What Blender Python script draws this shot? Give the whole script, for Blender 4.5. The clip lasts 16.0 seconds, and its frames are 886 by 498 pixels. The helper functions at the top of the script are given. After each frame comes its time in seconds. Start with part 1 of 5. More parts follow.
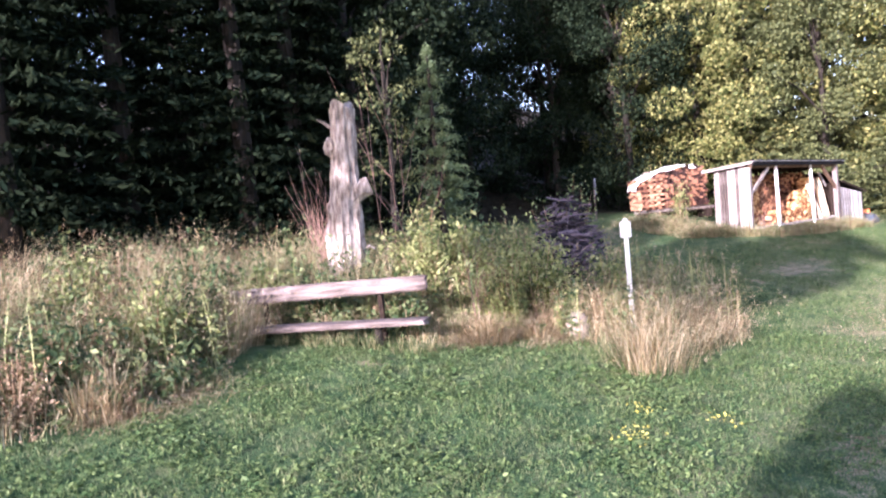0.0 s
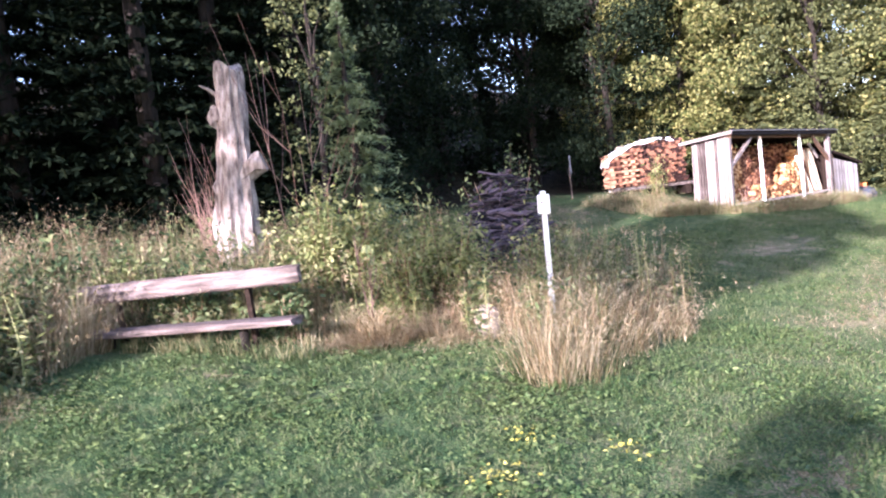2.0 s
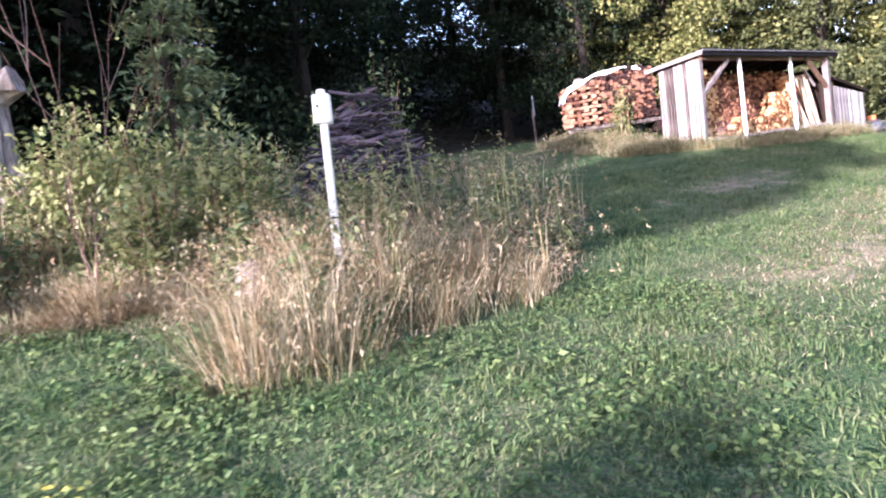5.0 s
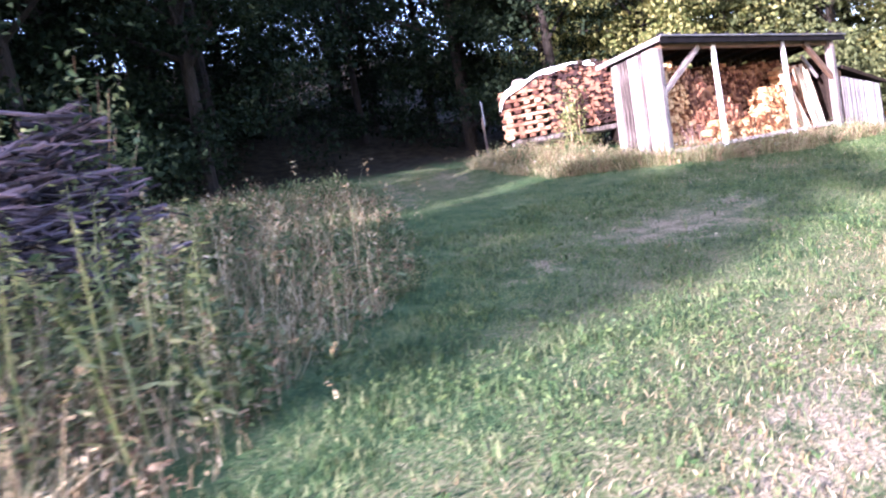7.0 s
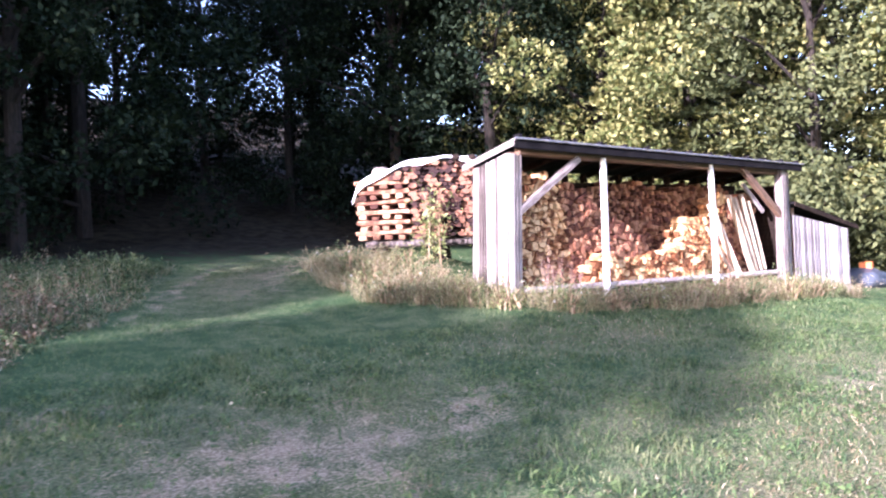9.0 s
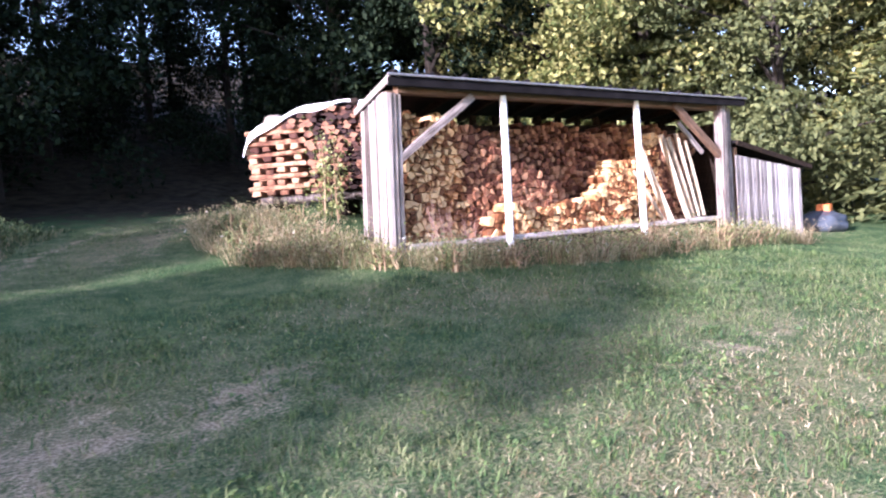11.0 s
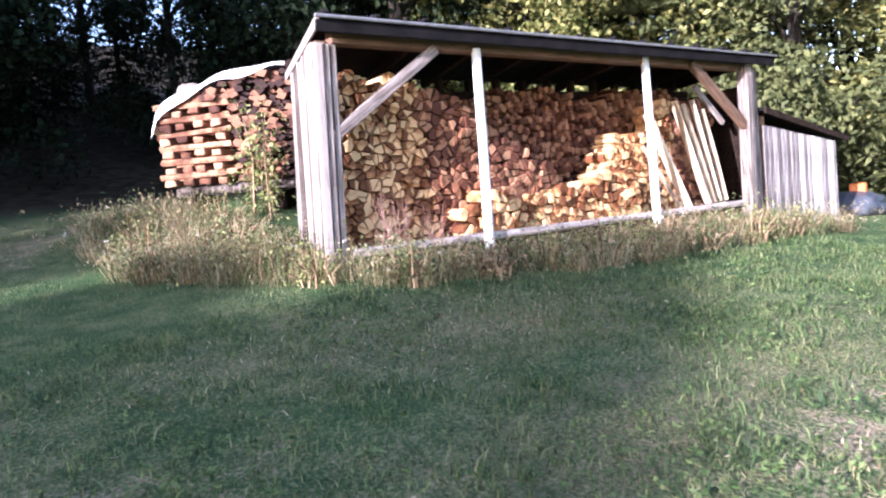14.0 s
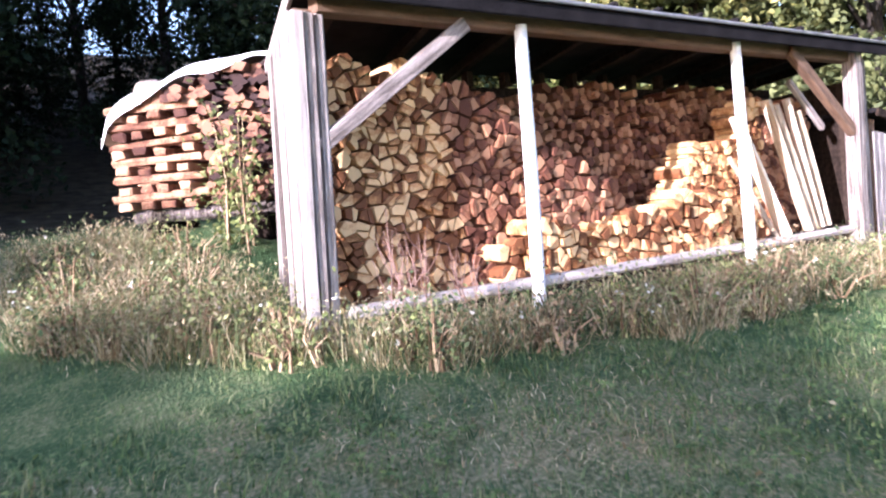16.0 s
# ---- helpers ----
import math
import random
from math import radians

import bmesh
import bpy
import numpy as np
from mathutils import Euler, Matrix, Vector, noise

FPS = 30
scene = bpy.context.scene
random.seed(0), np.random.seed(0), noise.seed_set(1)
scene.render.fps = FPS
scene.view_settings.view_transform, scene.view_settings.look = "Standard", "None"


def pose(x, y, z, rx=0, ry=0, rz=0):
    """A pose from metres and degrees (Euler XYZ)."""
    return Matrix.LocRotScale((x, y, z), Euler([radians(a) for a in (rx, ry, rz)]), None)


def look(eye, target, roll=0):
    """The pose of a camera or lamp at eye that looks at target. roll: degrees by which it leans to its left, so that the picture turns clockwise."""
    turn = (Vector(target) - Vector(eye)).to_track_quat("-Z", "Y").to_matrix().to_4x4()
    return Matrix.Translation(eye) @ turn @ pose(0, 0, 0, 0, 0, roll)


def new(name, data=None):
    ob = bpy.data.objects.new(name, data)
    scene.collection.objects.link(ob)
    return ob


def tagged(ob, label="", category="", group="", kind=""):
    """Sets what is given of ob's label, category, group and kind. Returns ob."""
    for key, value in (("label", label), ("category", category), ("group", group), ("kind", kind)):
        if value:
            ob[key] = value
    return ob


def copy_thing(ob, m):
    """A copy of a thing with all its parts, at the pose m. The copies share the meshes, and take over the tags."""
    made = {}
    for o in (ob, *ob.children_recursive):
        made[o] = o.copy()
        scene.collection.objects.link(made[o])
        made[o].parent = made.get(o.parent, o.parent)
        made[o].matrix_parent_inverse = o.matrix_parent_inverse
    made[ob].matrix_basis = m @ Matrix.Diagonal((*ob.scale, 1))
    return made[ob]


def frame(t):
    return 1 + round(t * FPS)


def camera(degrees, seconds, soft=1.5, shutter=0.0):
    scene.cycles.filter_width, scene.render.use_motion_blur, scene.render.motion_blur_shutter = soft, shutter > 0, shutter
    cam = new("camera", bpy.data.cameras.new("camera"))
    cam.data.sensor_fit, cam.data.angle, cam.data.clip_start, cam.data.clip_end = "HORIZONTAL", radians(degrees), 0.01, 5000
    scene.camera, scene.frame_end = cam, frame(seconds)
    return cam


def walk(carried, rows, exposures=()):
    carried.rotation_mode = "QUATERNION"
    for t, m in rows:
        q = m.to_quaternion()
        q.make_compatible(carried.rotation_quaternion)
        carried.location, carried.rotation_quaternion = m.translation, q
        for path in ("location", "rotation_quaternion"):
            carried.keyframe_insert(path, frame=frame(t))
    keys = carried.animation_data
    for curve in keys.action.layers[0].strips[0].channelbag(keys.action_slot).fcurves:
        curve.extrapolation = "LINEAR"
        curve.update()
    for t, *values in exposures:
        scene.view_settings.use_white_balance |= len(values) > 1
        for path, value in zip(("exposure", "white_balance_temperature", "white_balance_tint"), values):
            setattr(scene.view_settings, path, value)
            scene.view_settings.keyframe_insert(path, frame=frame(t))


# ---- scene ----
cam = camera(60.1, 16.0, soft=2.1, shutter=0.3)
PATH = [
    (0, (-2.059, 1.103, 4.007), (-0.728, 2.593, 3.927), -5.7),
    (0.5, (-1.642, 1.364, 3.886), (-0.335, 2.867, 3.701), -5.1),
    (1, (-0.953, 1.48, 3.888), (0.372, 2.974, 3.772), -9.3),
    (1.5, (-0.293, 1.56, 3.801), (1.03, 3.058, 3.712), -8.4),
    (2, (0.397, 1.529, 3.702), (1.709, 3.035, 3.59), -6.9),
    (2.5, (1.013, 1.399, 3.492), (2.307, 2.916, 3.329), -4.5),
    (3, (1.552, 1.223, 3.323), (2.839, 2.745, 3.164), -3.6),
    (3.2, (1.752, 1.17, 3.292), (3.033, 2.697, 3.126), -5.1),
    (5.3, (4.726, 2.58, 2.878), (5.965, 4.137, 2.677), -10.4),
    (5.5, (5.141, 2.751, 2.918), (6.378, 4.315, 2.769), -12.1),
    (6, (6.127, 3.089, 3.034), (7.358, 4.663, 2.947), -11.5),
    (6.5, (7.315, 3.496, 3.018), (8.532, 5.077, 2.864), -11.0),
    (7, (8.53, 3.732, 2.908), (9.733, 5.321, 2.748), -10.6),
    (7.5, (9.859, 3.972, 2.885), (11.057, 5.565, 2.723), -9.8),
    (8, (11.116, 3.984, 3.095), (12.29, 5.596, 2.943), -8.7),
    (8.5, (12.509, 4.09, 3.278), (13.661, 5.724, 3.208), -5.4),
    (9, (13.504, 4.177, 3.281), (14.657, 5.811, 3.298), -2.8),
    (9.5, (14.12, 4.181, 3.2), (15.276, 5.813, 3.2), -4.4),
    (10, (14.511, 4.176, 3.161), (15.666, 5.807, 3.08), -5.9),
    (10.2, (14.64, 4.14, 3.174), (15.796, 5.768, 3.064), -6.1),
    (12.3, (16.693, 4.754, 3.152), (17.823, 6.403, 3.1), -0.3),
    (12.5, (16.74, 4.873, 3.159), (17.882, 6.514, 3.123), -0.4),
    (13, (16.854, 5.237, 3.155), (18.02, 6.862, 3.101), -2.0),
    (13.5, (16.91, 5.62, 3.144), (18.081, 7.236, 3.021), -4.4),
    (14, (17.052, 6.043, 3.215), (18.219, 7.66, 3.069), -5.5),
    (14.5, (17.272, 6.469, 3.256), (18.432, 8.094, 3.139), -4.7),
    (15, (17.54, 6.874, 3.278), (18.682, 8.509, 3.131), -4.8),
    (15.5, (17.839, 7.296, 3.335), (18.974, 8.931, 3.141), -4.8),
    (16, (18.223, 7.797, 3.371), (19.357, 9.441, 3.256), -5.6),
]
walk(cam, [(t, look(eye, target, roll)) for t, eye, target, roll in PATH], exposures=((0, 1.95, 5750, 35), (5.5, 1.92, 5650, 35), (7.5, 2.5, 5500, 42), (9.5, 2.15, 5500, 38), (13, 1.85, 5600, 31), (16, 2.1, 5600, 30)))

# ---- sky and sun ----
SUN_FROM, SUN_HIGH = math.radians(255.5), math.radians(17.0)
world = bpy.data.worlds.new("sky")
scene.world = world
world.use_nodes = True
wn, wl = world.node_tree.nodes, world.node_tree.links
sky = wn.new("ShaderNodeTexSky")
sky.sky_type, sky.sun_disc = "NISHITA", False
sky.sun_elevation, sky.sun_rotation = SUN_HIGH, SUN_FROM
wl.new(sky.outputs[0], wn["Background"].inputs[0])
wn["Background"].inputs[1].default_value = 0.15
sun_data = bpy.data.lights.new("sun", "SUN")
sun_data.energy, sun_data.angle, sun_data.color = 5.0, radians(0.6), (1.0, 0.93, 0.84)
sun = new("sun", sun_data)
to_sun = Vector((math.sin(SUN_FROM) * math.cos(SUN_HIGH), math.cos(SUN_FROM) * math.cos(SUN_HIGH), math.sin(SUN_HIGH)))
sun.matrix_world = look(to_sun * 50, (0, 0, 0))

rng = np.random.default_rng(7)


# ---- materials ----
def material(name, colours, scale=8.0, rough=0.85, bump=0.3, stretch=(1, 1, 1), spread=0.0, spread_by="object", fine=60.0, metal=0.0, through_light=0.0, shine=0.3):
    """A surface with colour noise at two scales, relief, and a change of tone from piece to piece."""
    m = bpy.data.materials.new(name)
    m.use_nodes = True
    n, l = m.node_tree.nodes, m.node_tree.links
    bsdf = n["Principled BSDF"]
    where = n.new("ShaderNodeTexCoord")
    mapping = n.new("ShaderNodeMapping")
    mapping.inputs["Scale"].default_value = stretch
    l.new(where.outputs["Object"], mapping.inputs[0])
    big, small = n.new("ShaderNodeTexNoise"), n.new("ShaderNodeTexNoise")
    for tex, s in ((big, scale), (small, fine)):
        tex.inputs["Scale"].default_value, tex.inputs["Detail"].default_value = s, 4
        l.new(mapping.outputs[0], tex.inputs["Vector"])
    ramp = n.new("ShaderNodeValToRGB")
    stops = ramp.color_ramp.elements
    while len(stops) < len(colours):
        stops.new(0.5)
    for k, (stop, c) in enumerate(zip(stops, colours)):
        stop.position, stop.color = 0.35 + 0.30 * k / max(1, len(colours) - 1), (*c, 1)
    mix = n.new("ShaderNodeMath")
    mix.operation = "MULTIPLY_ADD"
    l.new(small.outputs["Fac"], mix.inputs[0])
    mix.inputs[1].default_value = 0.35
    add = n.new("ShaderNodeMath")
    add.operation = "MULTIPLY_ADD"
    l.new(big.outputs["Fac"], add.inputs[0])
    add.inputs[1].default_value, add.inputs[2].default_value = 0.65, 0.0
    l.new(add.outputs[0], mix.inputs[2])
    fac = mix.outputs[0]
    if spread:
        info = n.new("ShaderNodeObjectInfo" if spread_by == "object" else "ShaderNodeNewGeometry")
        shift = n.new("ShaderNodeMath")
        shift.operation = "MULTIPLY_ADD"
        l.new(info.outputs["Random" if spread_by == "object" else "Random Per Island"], shift.inputs[0])
        shift.inputs[1].default_value = spread
        less = n.new("ShaderNodeMath")
        less.operation = "SUBTRACT"
        l.new(fac, less.inputs[0])
        less.inputs[1].default_value = spread / 2
        l.new(less.outputs[0], shift.inputs[2])
        fac = shift.outputs[0]
    l.new(fac, ramp.inputs[0])
    l.new(ramp.outputs[0], bsdf.inputs["Base Color"])
    bsdf.inputs["Roughness"].default_value, bsdf.inputs["Metallic"].default_value = rough, metal
    bsdf.inputs["Specular IOR Level"].default_value = shine
    if bump:
        b = n.new("ShaderNodeBump")
        b.inputs["Strength"].default_value, b.inputs["Distance"].default_value = bump, 0.02
        l.new(mix.outputs[0], b.inputs["Height"])
        l.new(b.outputs[0], bsdf.inputs["Normal"])
    if through_light:
        clear = n.new("ShaderNodeBsdfTranslucent")
        l.new(ramp.outputs[0], clear.inputs[0])
        both = n.new("ShaderNodeMixShader")
        both.inputs[0].default_value = through_light
        l.new(bsdf.outputs[0], both.inputs[1])
        l.new(clear.outputs[0], both.inputs[2])
        l.new(both.outputs[0], n["Material Output"].inputs[0])
    return m


M = {
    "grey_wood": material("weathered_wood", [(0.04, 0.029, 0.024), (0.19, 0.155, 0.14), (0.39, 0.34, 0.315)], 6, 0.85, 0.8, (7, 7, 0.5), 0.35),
    "lean_to_wood": material("bleached_boards", [(0.14, 0.12, 0.115), (0.36, 0.325, 0.315), (0.56, 0.52, 0.51)], 6, 0.85, 0.5, (6, 6, 0.6), 0.3),
    # near black: the shade inside the shed is put into this wood's colour
    "dark_shaded_wood": material("dark_shaded_wood", [(0.014, 0.010, 0.008), (0.045, 0.031, 0.024)], 5, 0.95, 0.4, (4, 4, 4), 0.2, shine=0.05),
    "grey_beam": material("weathered_beam", [(0.10, 0.08, 0.07), (0.30, 0.25, 0.23), (0.46, 0.41, 0.38)], 5, 0.8, 0.5, (0.6, 6, 6), 0.3),
    "beam": material("brown_beam", [(0.07, 0.04, 0.025), (0.19, 0.115, 0.075)], 4, 0.8, 0.4, (1, 6, 6), 0.2),
    "log_bench": material("bench_wood", [(0.035, 0.026, 0.023), (0.14, 0.107, 0.095), (0.28, 0.23, 0.21)], 3, 0.8, 0.6, (0.6, 7, 7)),
    "cut_wood": material("cut_wood", [(0.15, 0.055, 0.02), (0.43, 0.205, 0.08), (0.67, 0.43, 0.215)], 9, 0.8, 0.4, (1, 1, 1), 0.7),
    # cut_wood made darker: the shade at the shed's back is put into the colour
    "cut_joined": material("shaded_cut_wood", [(0.10, 0.036, 0.02), (0.22, 0.09, 0.046), (0.35, 0.18, 0.10)], 9, 0.85, 0.4, (1, 1, 1), 0.7, "island"),
    "red_wood": material("red_split_wood", [(0.025, 0.010, 0.008), (0.085, 0.034, 0.022), (0.24, 0.115, 0.068)], 7, 0.8, 0.4, (1, 1, 1), 0.75, "island"),
    "red_piece": material("red_split_piece", [(0.06, 0.022, 0.014), (0.18, 0.078, 0.043), (0.41, 0.235, 0.14)], 7, 0.8, 0.4, (1, 1, 1), 0.6),
    "bark": material("bark", [(0.012, 0.010, 0.008), (0.042, 0.033, 0.026)], 6, 0.95, 0.8, (3, 3, 0.7)),
    "snag": material("bare_trunk", [(0.07, 0.052, 0.044), (0.28, 0.23, 0.20), (0.52, 0.46, 0.42)], 5.5, 0.8, 1.0, (3, 3, 0.8)),
    "twig": material("dry_twig", [(0.16, 0.09, 0.07), (0.33, 0.21, 0.17)], 10, 0.9, 0.0, (1, 1, 1), 0.4, "island"),
    "brush": material("grey_brushwood", [(0.014, 0.012, 0.015), (0.045, 0.036, 0.046), (0.13, 0.105, 0.13)], 5, 0.85, 0.4, (1, 1, 1), 0.6, "island"),
    "white": material("white_paint", [(0.72, 0.73, 0.74), (0.84, 0.84, 0.83)], 6, 0.45, 0.1),
    "tarp": material("white_tarpaulin", [(0.70, 0.70, 0.72), (0.84, 0.84, 0.85)], 3, 0.4, 0.3),
    "blue_tarp": material("grey_tarpaulin", [(0.035, 0.042, 0.055), (0.10, 0.115, 0.14)], 3, 0.5, 0.3),
    "orange": material("orange_plastic", [(0.50, 0.13, 0.03), (0.66, 0.21, 0.06)], 5, 0.5, 0.1),
    "blue": material("blue_paint", [(0.08, 0.22, 0.35), (0.14, 0.34, 0.48)], 5, 0.5, 0.1),
    "pale_plank": material("peeled_slab_wood", [(0.30, 0.225, 0.155), (0.54, 0.43, 0.31), (0.72, 0.61, 0.48)], 4, 0.8, 0.4, (5, 5, 0.7), 0.35),
    "roof": material("dark_roof_sheet", [(0.006, 0.0055, 0.006), (0.018, 0.016, 0.017)], 4, 0.9, 0.3, shine=0.05),
    "roof_edge": material("zinc_edge", [(0.20, 0.19, 0.20), (0.36, 0.35, 0.36)], 6, 0.5, 0.2, metal=0.5),
    "stone": material("pale_stone", [(0.16, 0.13, 0.105), (0.34, 0.285, 0.24)], 8, 0.9, 0.7),
    "lawn": material("lawn_blades", [(0.04, 0.082, 0.03), (0.09, 0.15, 0.047), (0.20, 0.22, 0.10)], 1.2, 0.7, 0.0, (1, 1, 1), 0.45, "island", 7, through_light=0.25),
    "clover": material("clover_leaves", [(0.055, 0.105, 0.032), (0.155, 0.21, 0.072)], 2, 0.6, 0.0, (1, 1, 1), 0.5, "island", 7, through_light=0.25),
    "dry_grass": material("dry_grass", [(0.22, 0.155, 0.08), (0.40, 0.31, 0.17), (0.57, 0.48, 0.31)], 1.5, 0.8, 0.0, (1, 1, 1), 0.6, "island", 7, through_light=0.25),
    "green_grass": material("tall_green_grass", [(0.055, 0.085, 0.034), (0.15, 0.18, 0.07), (0.31, 0.29, 0.15)], 1.0, 0.7, 0.0, (1, 1, 1), 0.6, "island", 7, through_light=0.3),
    "weed": material("weed_leaves", [(0.045, 0.08, 0.03), (0.11, 0.155, 0.055), (0.21, 0.25, 0.11)], 1.5, 0.65, 0.0, (1, 1, 1), 0.6, "island", 7, through_light=0.3),
    "brown_weed": material("withered_weed", [(0.13, 0.08, 0.045), (0.28, 0.185, 0.105), (0.44, 0.32, 0.20)], 1.5, 0.85, 0.0, (1, 1, 1), 0.6, "island", 7, through_light=0.2),
    "bush": material("bush_leaves", [(0.12, 0.155, 0.05), (0.26, 0.295, 0.10), (0.40, 0.41, 0.18)], 2, 0.6, 0.0, (1, 1, 1), 0.5, "island", 7, through_light=0.35),
    # the wood's shade is put into this near-black spruce colour
    "shaded_needles": material("shaded_spruce_needles", [(0.005, 0.010, 0.006), (0.014, 0.021, 0.011)], 1, 0.7, 0.0, (1, 1, 1), 0.5, "island", 7, through_light=0.05, shine=0.02),
    "young_needles": material("young_spruce_needles", [(0.085, 0.125, 0.055), (0.17, 0.225, 0.11)], 2, 0.65, 0.0, (1, 1, 1), 0.5, "island", 7, through_light=0.2),
    # darker counterpart of leaf_light: the shade among the trees is in the colour
    "leaf_shaded": material("shaded_leaves", [(0.010, 0.018, 0.010), (0.025, 0.038, 0.019)], 0.6, 0.65, 0.0, (1, 1, 1), 0.5, "island", 4, through_light=0.15, shine=0.05),
    "leaf_light": material("autumn_green_leaves", [(0.085, 0.108, 0.03), (0.21, 0.22, 0.07), (0.36, 0.345, 0.13)], 0.5, 0.65, 0.0, (1, 1, 1), 0.5, "island", 4, through_light=0.3),
    "larch": material("grey_green_needles", [(0.06, 0.075, 0.027), (0.15, 0.165, 0.063)], 0.5, 0.7, 0.0, (1, 1, 1), 0.5, "island", 4, through_light=0.2),
    "yellow": material("yellow_flowers", [(0.40, 0.36, 0.06), (0.58, 0.54, 0.14)], 6, 0.7, 0.0, (1, 1, 1), 0.5, "island"),
    "pale_flower": material("white_flowers", [(0.6, 0.58, 0.5), (0.8, 0.78, 0.7)], 6, 0.7, 0.0, (1, 1, 1), 0.5, "island"),
}


def ground_material():
    """Mown grass with dry and bare places: a worn patch, a dry strip and two wheel tracks."""
    m = bpy.data.materials.new("meadow_ground")
    m.use_nodes = True
    n, l = m.node_tree.nodes, m.node_tree.links
    pos = n.new("ShaderNodeTexCoord").outputs["Object"]

    def noise_at(scale, detail=5):
        t = n.new("ShaderNodeTexNoise")
        t.inputs["Scale"].default_value, t.inputs["Detail"].default_value = scale, detail
        l.new(pos, t.inputs["Vector"])
        return t.outputs["Fac"]

    def ramp(fac, *stops):
        r = n.new("ShaderNodeValToRGB")
        while len(r.color_ramp.elements) < len(stops):
            r.color_ramp.elements.new(0.5)
        for e, (p, c) in zip(r.color_ramp.elements, stops):
            e.position, e.color = p, (*c, 1)
        l.new(fac, r.inputs[0])
        return r.outputs[0]

    def math_node(op, a, b):
        k = n.new("ShaderNodeMath")
        k.operation = op
        for i, v in enumerate((a, b)):
            if isinstance(v, (int, float)):
                k.inputs[i].default_value = v
            else:
                l.new(v, k.inputs[i])
        return k.outputs[0]

    def blob(x, y, sx, sy, turn=0.0):
        """1 in the middle of an ellipse on the ground, 0 at its rim."""
        mp = n.new("ShaderNodeMapping")
        mp.vector_type = "TEXTURE"
        mp.inputs["Location"].default_value = (x, y, 0)
        mp.inputs["Rotation"].default_value = (0, 0, radians(turn))
        mp.inputs["Scale"].default_value = (sx, sy, 1000)
        l.new(pos, mp.inputs[0])
        length = n.new("ShaderNodeVectorMath")
        length.operation = "LENGTH"
        l.new(mp.outputs[0], length.inputs[0])
        return math_node("SUBTRACT", 1.0, length.outputs["Value"])

    fine, mid, wide = noise_at(45, 6), noise_at(3.5), noise_at(0.6)
    green = ramp(math_node("ADD", math_node("MULTIPLY", fine, 0.5), math_node("MULTIPLY", mid, 0.5)),
                 (0.32, (0.03, 0.062, 0.026)), (0.5, (0.065, 0.115, 0.044)), (0.68, (0.15, 0.17, 0.08)))
    dry = ramp(fine, (0.3, (0.13, 0.11, 0.055)), (0.5, (0.24, 0.20, 0.11)), (0.7, (0.36, 0.30, 0.19)))
    soil = ramp(fine, (0.3, (0.18, 0.14, 0.085)), (0.7, (0.47, 0.38, 0.26)))
    bare = blob(15.5, 8.75, 1.45, 0.9, 12)
    for other in (blob(17.1, 9.0, 0.9, 0.4, 8), blob(17.3, 16.6, 0.26, 3.4, -30), blob(19.2, 17.3, 0.36, 3.8, -29), blob(14.3, 10.2, 0.6, 0.35, 30), blob(13.4, 8.7, 0.6, 0.3, 10), blob(11.5, 5.3, 1.7, 0.45, 8),
                  blob(5.6, 3.9, 1.5, 0.35, 10), blob(20.6, 7.8, 1.3, 0.3, 12), blob(3.9, 9.4, 0.5, 0.2, -50)):
        bare = math_node("MAXIMUM", bare, other)
    thin = blob(15.5, 6.3, 13, 1.3, 9)
    for other in (blob(15.6, 9.0, 3.2, 2.2, 15), blob(20.0, 8.4, 5.5, 1.1, 8), blob(20.3, 10.3, 3.4, 1.0, -8), blob(13.6, 7.6, 2.6, 1.0, 15), blob(6.4, 6.8, 1.8, 0.7, 0), blob(18.2, 16.6, 1.5, 4.5, -29)):
        thin = math_node("MAXIMUM", thin, other)
    rough = math_node("MULTIPLY", math_node("SUBTRACT", mid, 0.5), 4.0)
    rough2 = math_node("MULTIPLY", math_node("SUBTRACT", fine, 0.5), 2.2)

    def over(mask, gain, below, above, rough=rough):
        k = n.new("ShaderNodeMix")
        k.data_type, k.clamp_factor = "RGBA", True
        l.new(math_node("MULTIPLY", math_node("ADD", math_node("ADD", mask, rough), rough2), gain), k.inputs[0])
        l.new(below, k.inputs[6])
        l.new(above, k.inputs[7])
        return k.outputs[2]

    soft_rough = math_node("MULTIPLY", math_node("SUBTRACT", mid, 0.5), 1.2)
    base = over(math_node("MULTIPLY", math_node("SUBTRACT", wide, 0.5), 2.0), 0.4, green, dry, soft_rough)
    base = over(math_node("MULTIPLY", thin, 1.0), 0.7, base, dry, soft_rough)
    base = over(math_node("SUBTRACT", bare, 0.22), 1.1, base, soil)
    # a darker brown that takes over past y 19.5
    wood_floor = ramp(mid, (0.35, (0.02, 0.016, 0.01)), (0.65, (0.06, 0.048, 0.03)))
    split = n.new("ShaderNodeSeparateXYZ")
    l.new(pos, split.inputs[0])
    base = over(math_node("MULTIPLY", math_node("SUBTRACT", split.outputs[1], 19.5), 0.6), 1.0, base, wood_floor)
    bsdf = n["Principled BSDF"]
    l.new(base, bsdf.inputs["Base Color"])
    bsdf.inputs["Roughness"].default_value = 0.95
    bsdf.inputs["Specular IOR Level"].default_value = 0.1
    b = n.new("ShaderNodeBump")
    b.inputs["Strength"].default_value, b.inputs["Distance"].default_value = 0.7, 0.05
    l.new(fine, b.inputs["Height"])
    l.new(b.outputs[0], bsdf.inputs["Normal"])
    return m


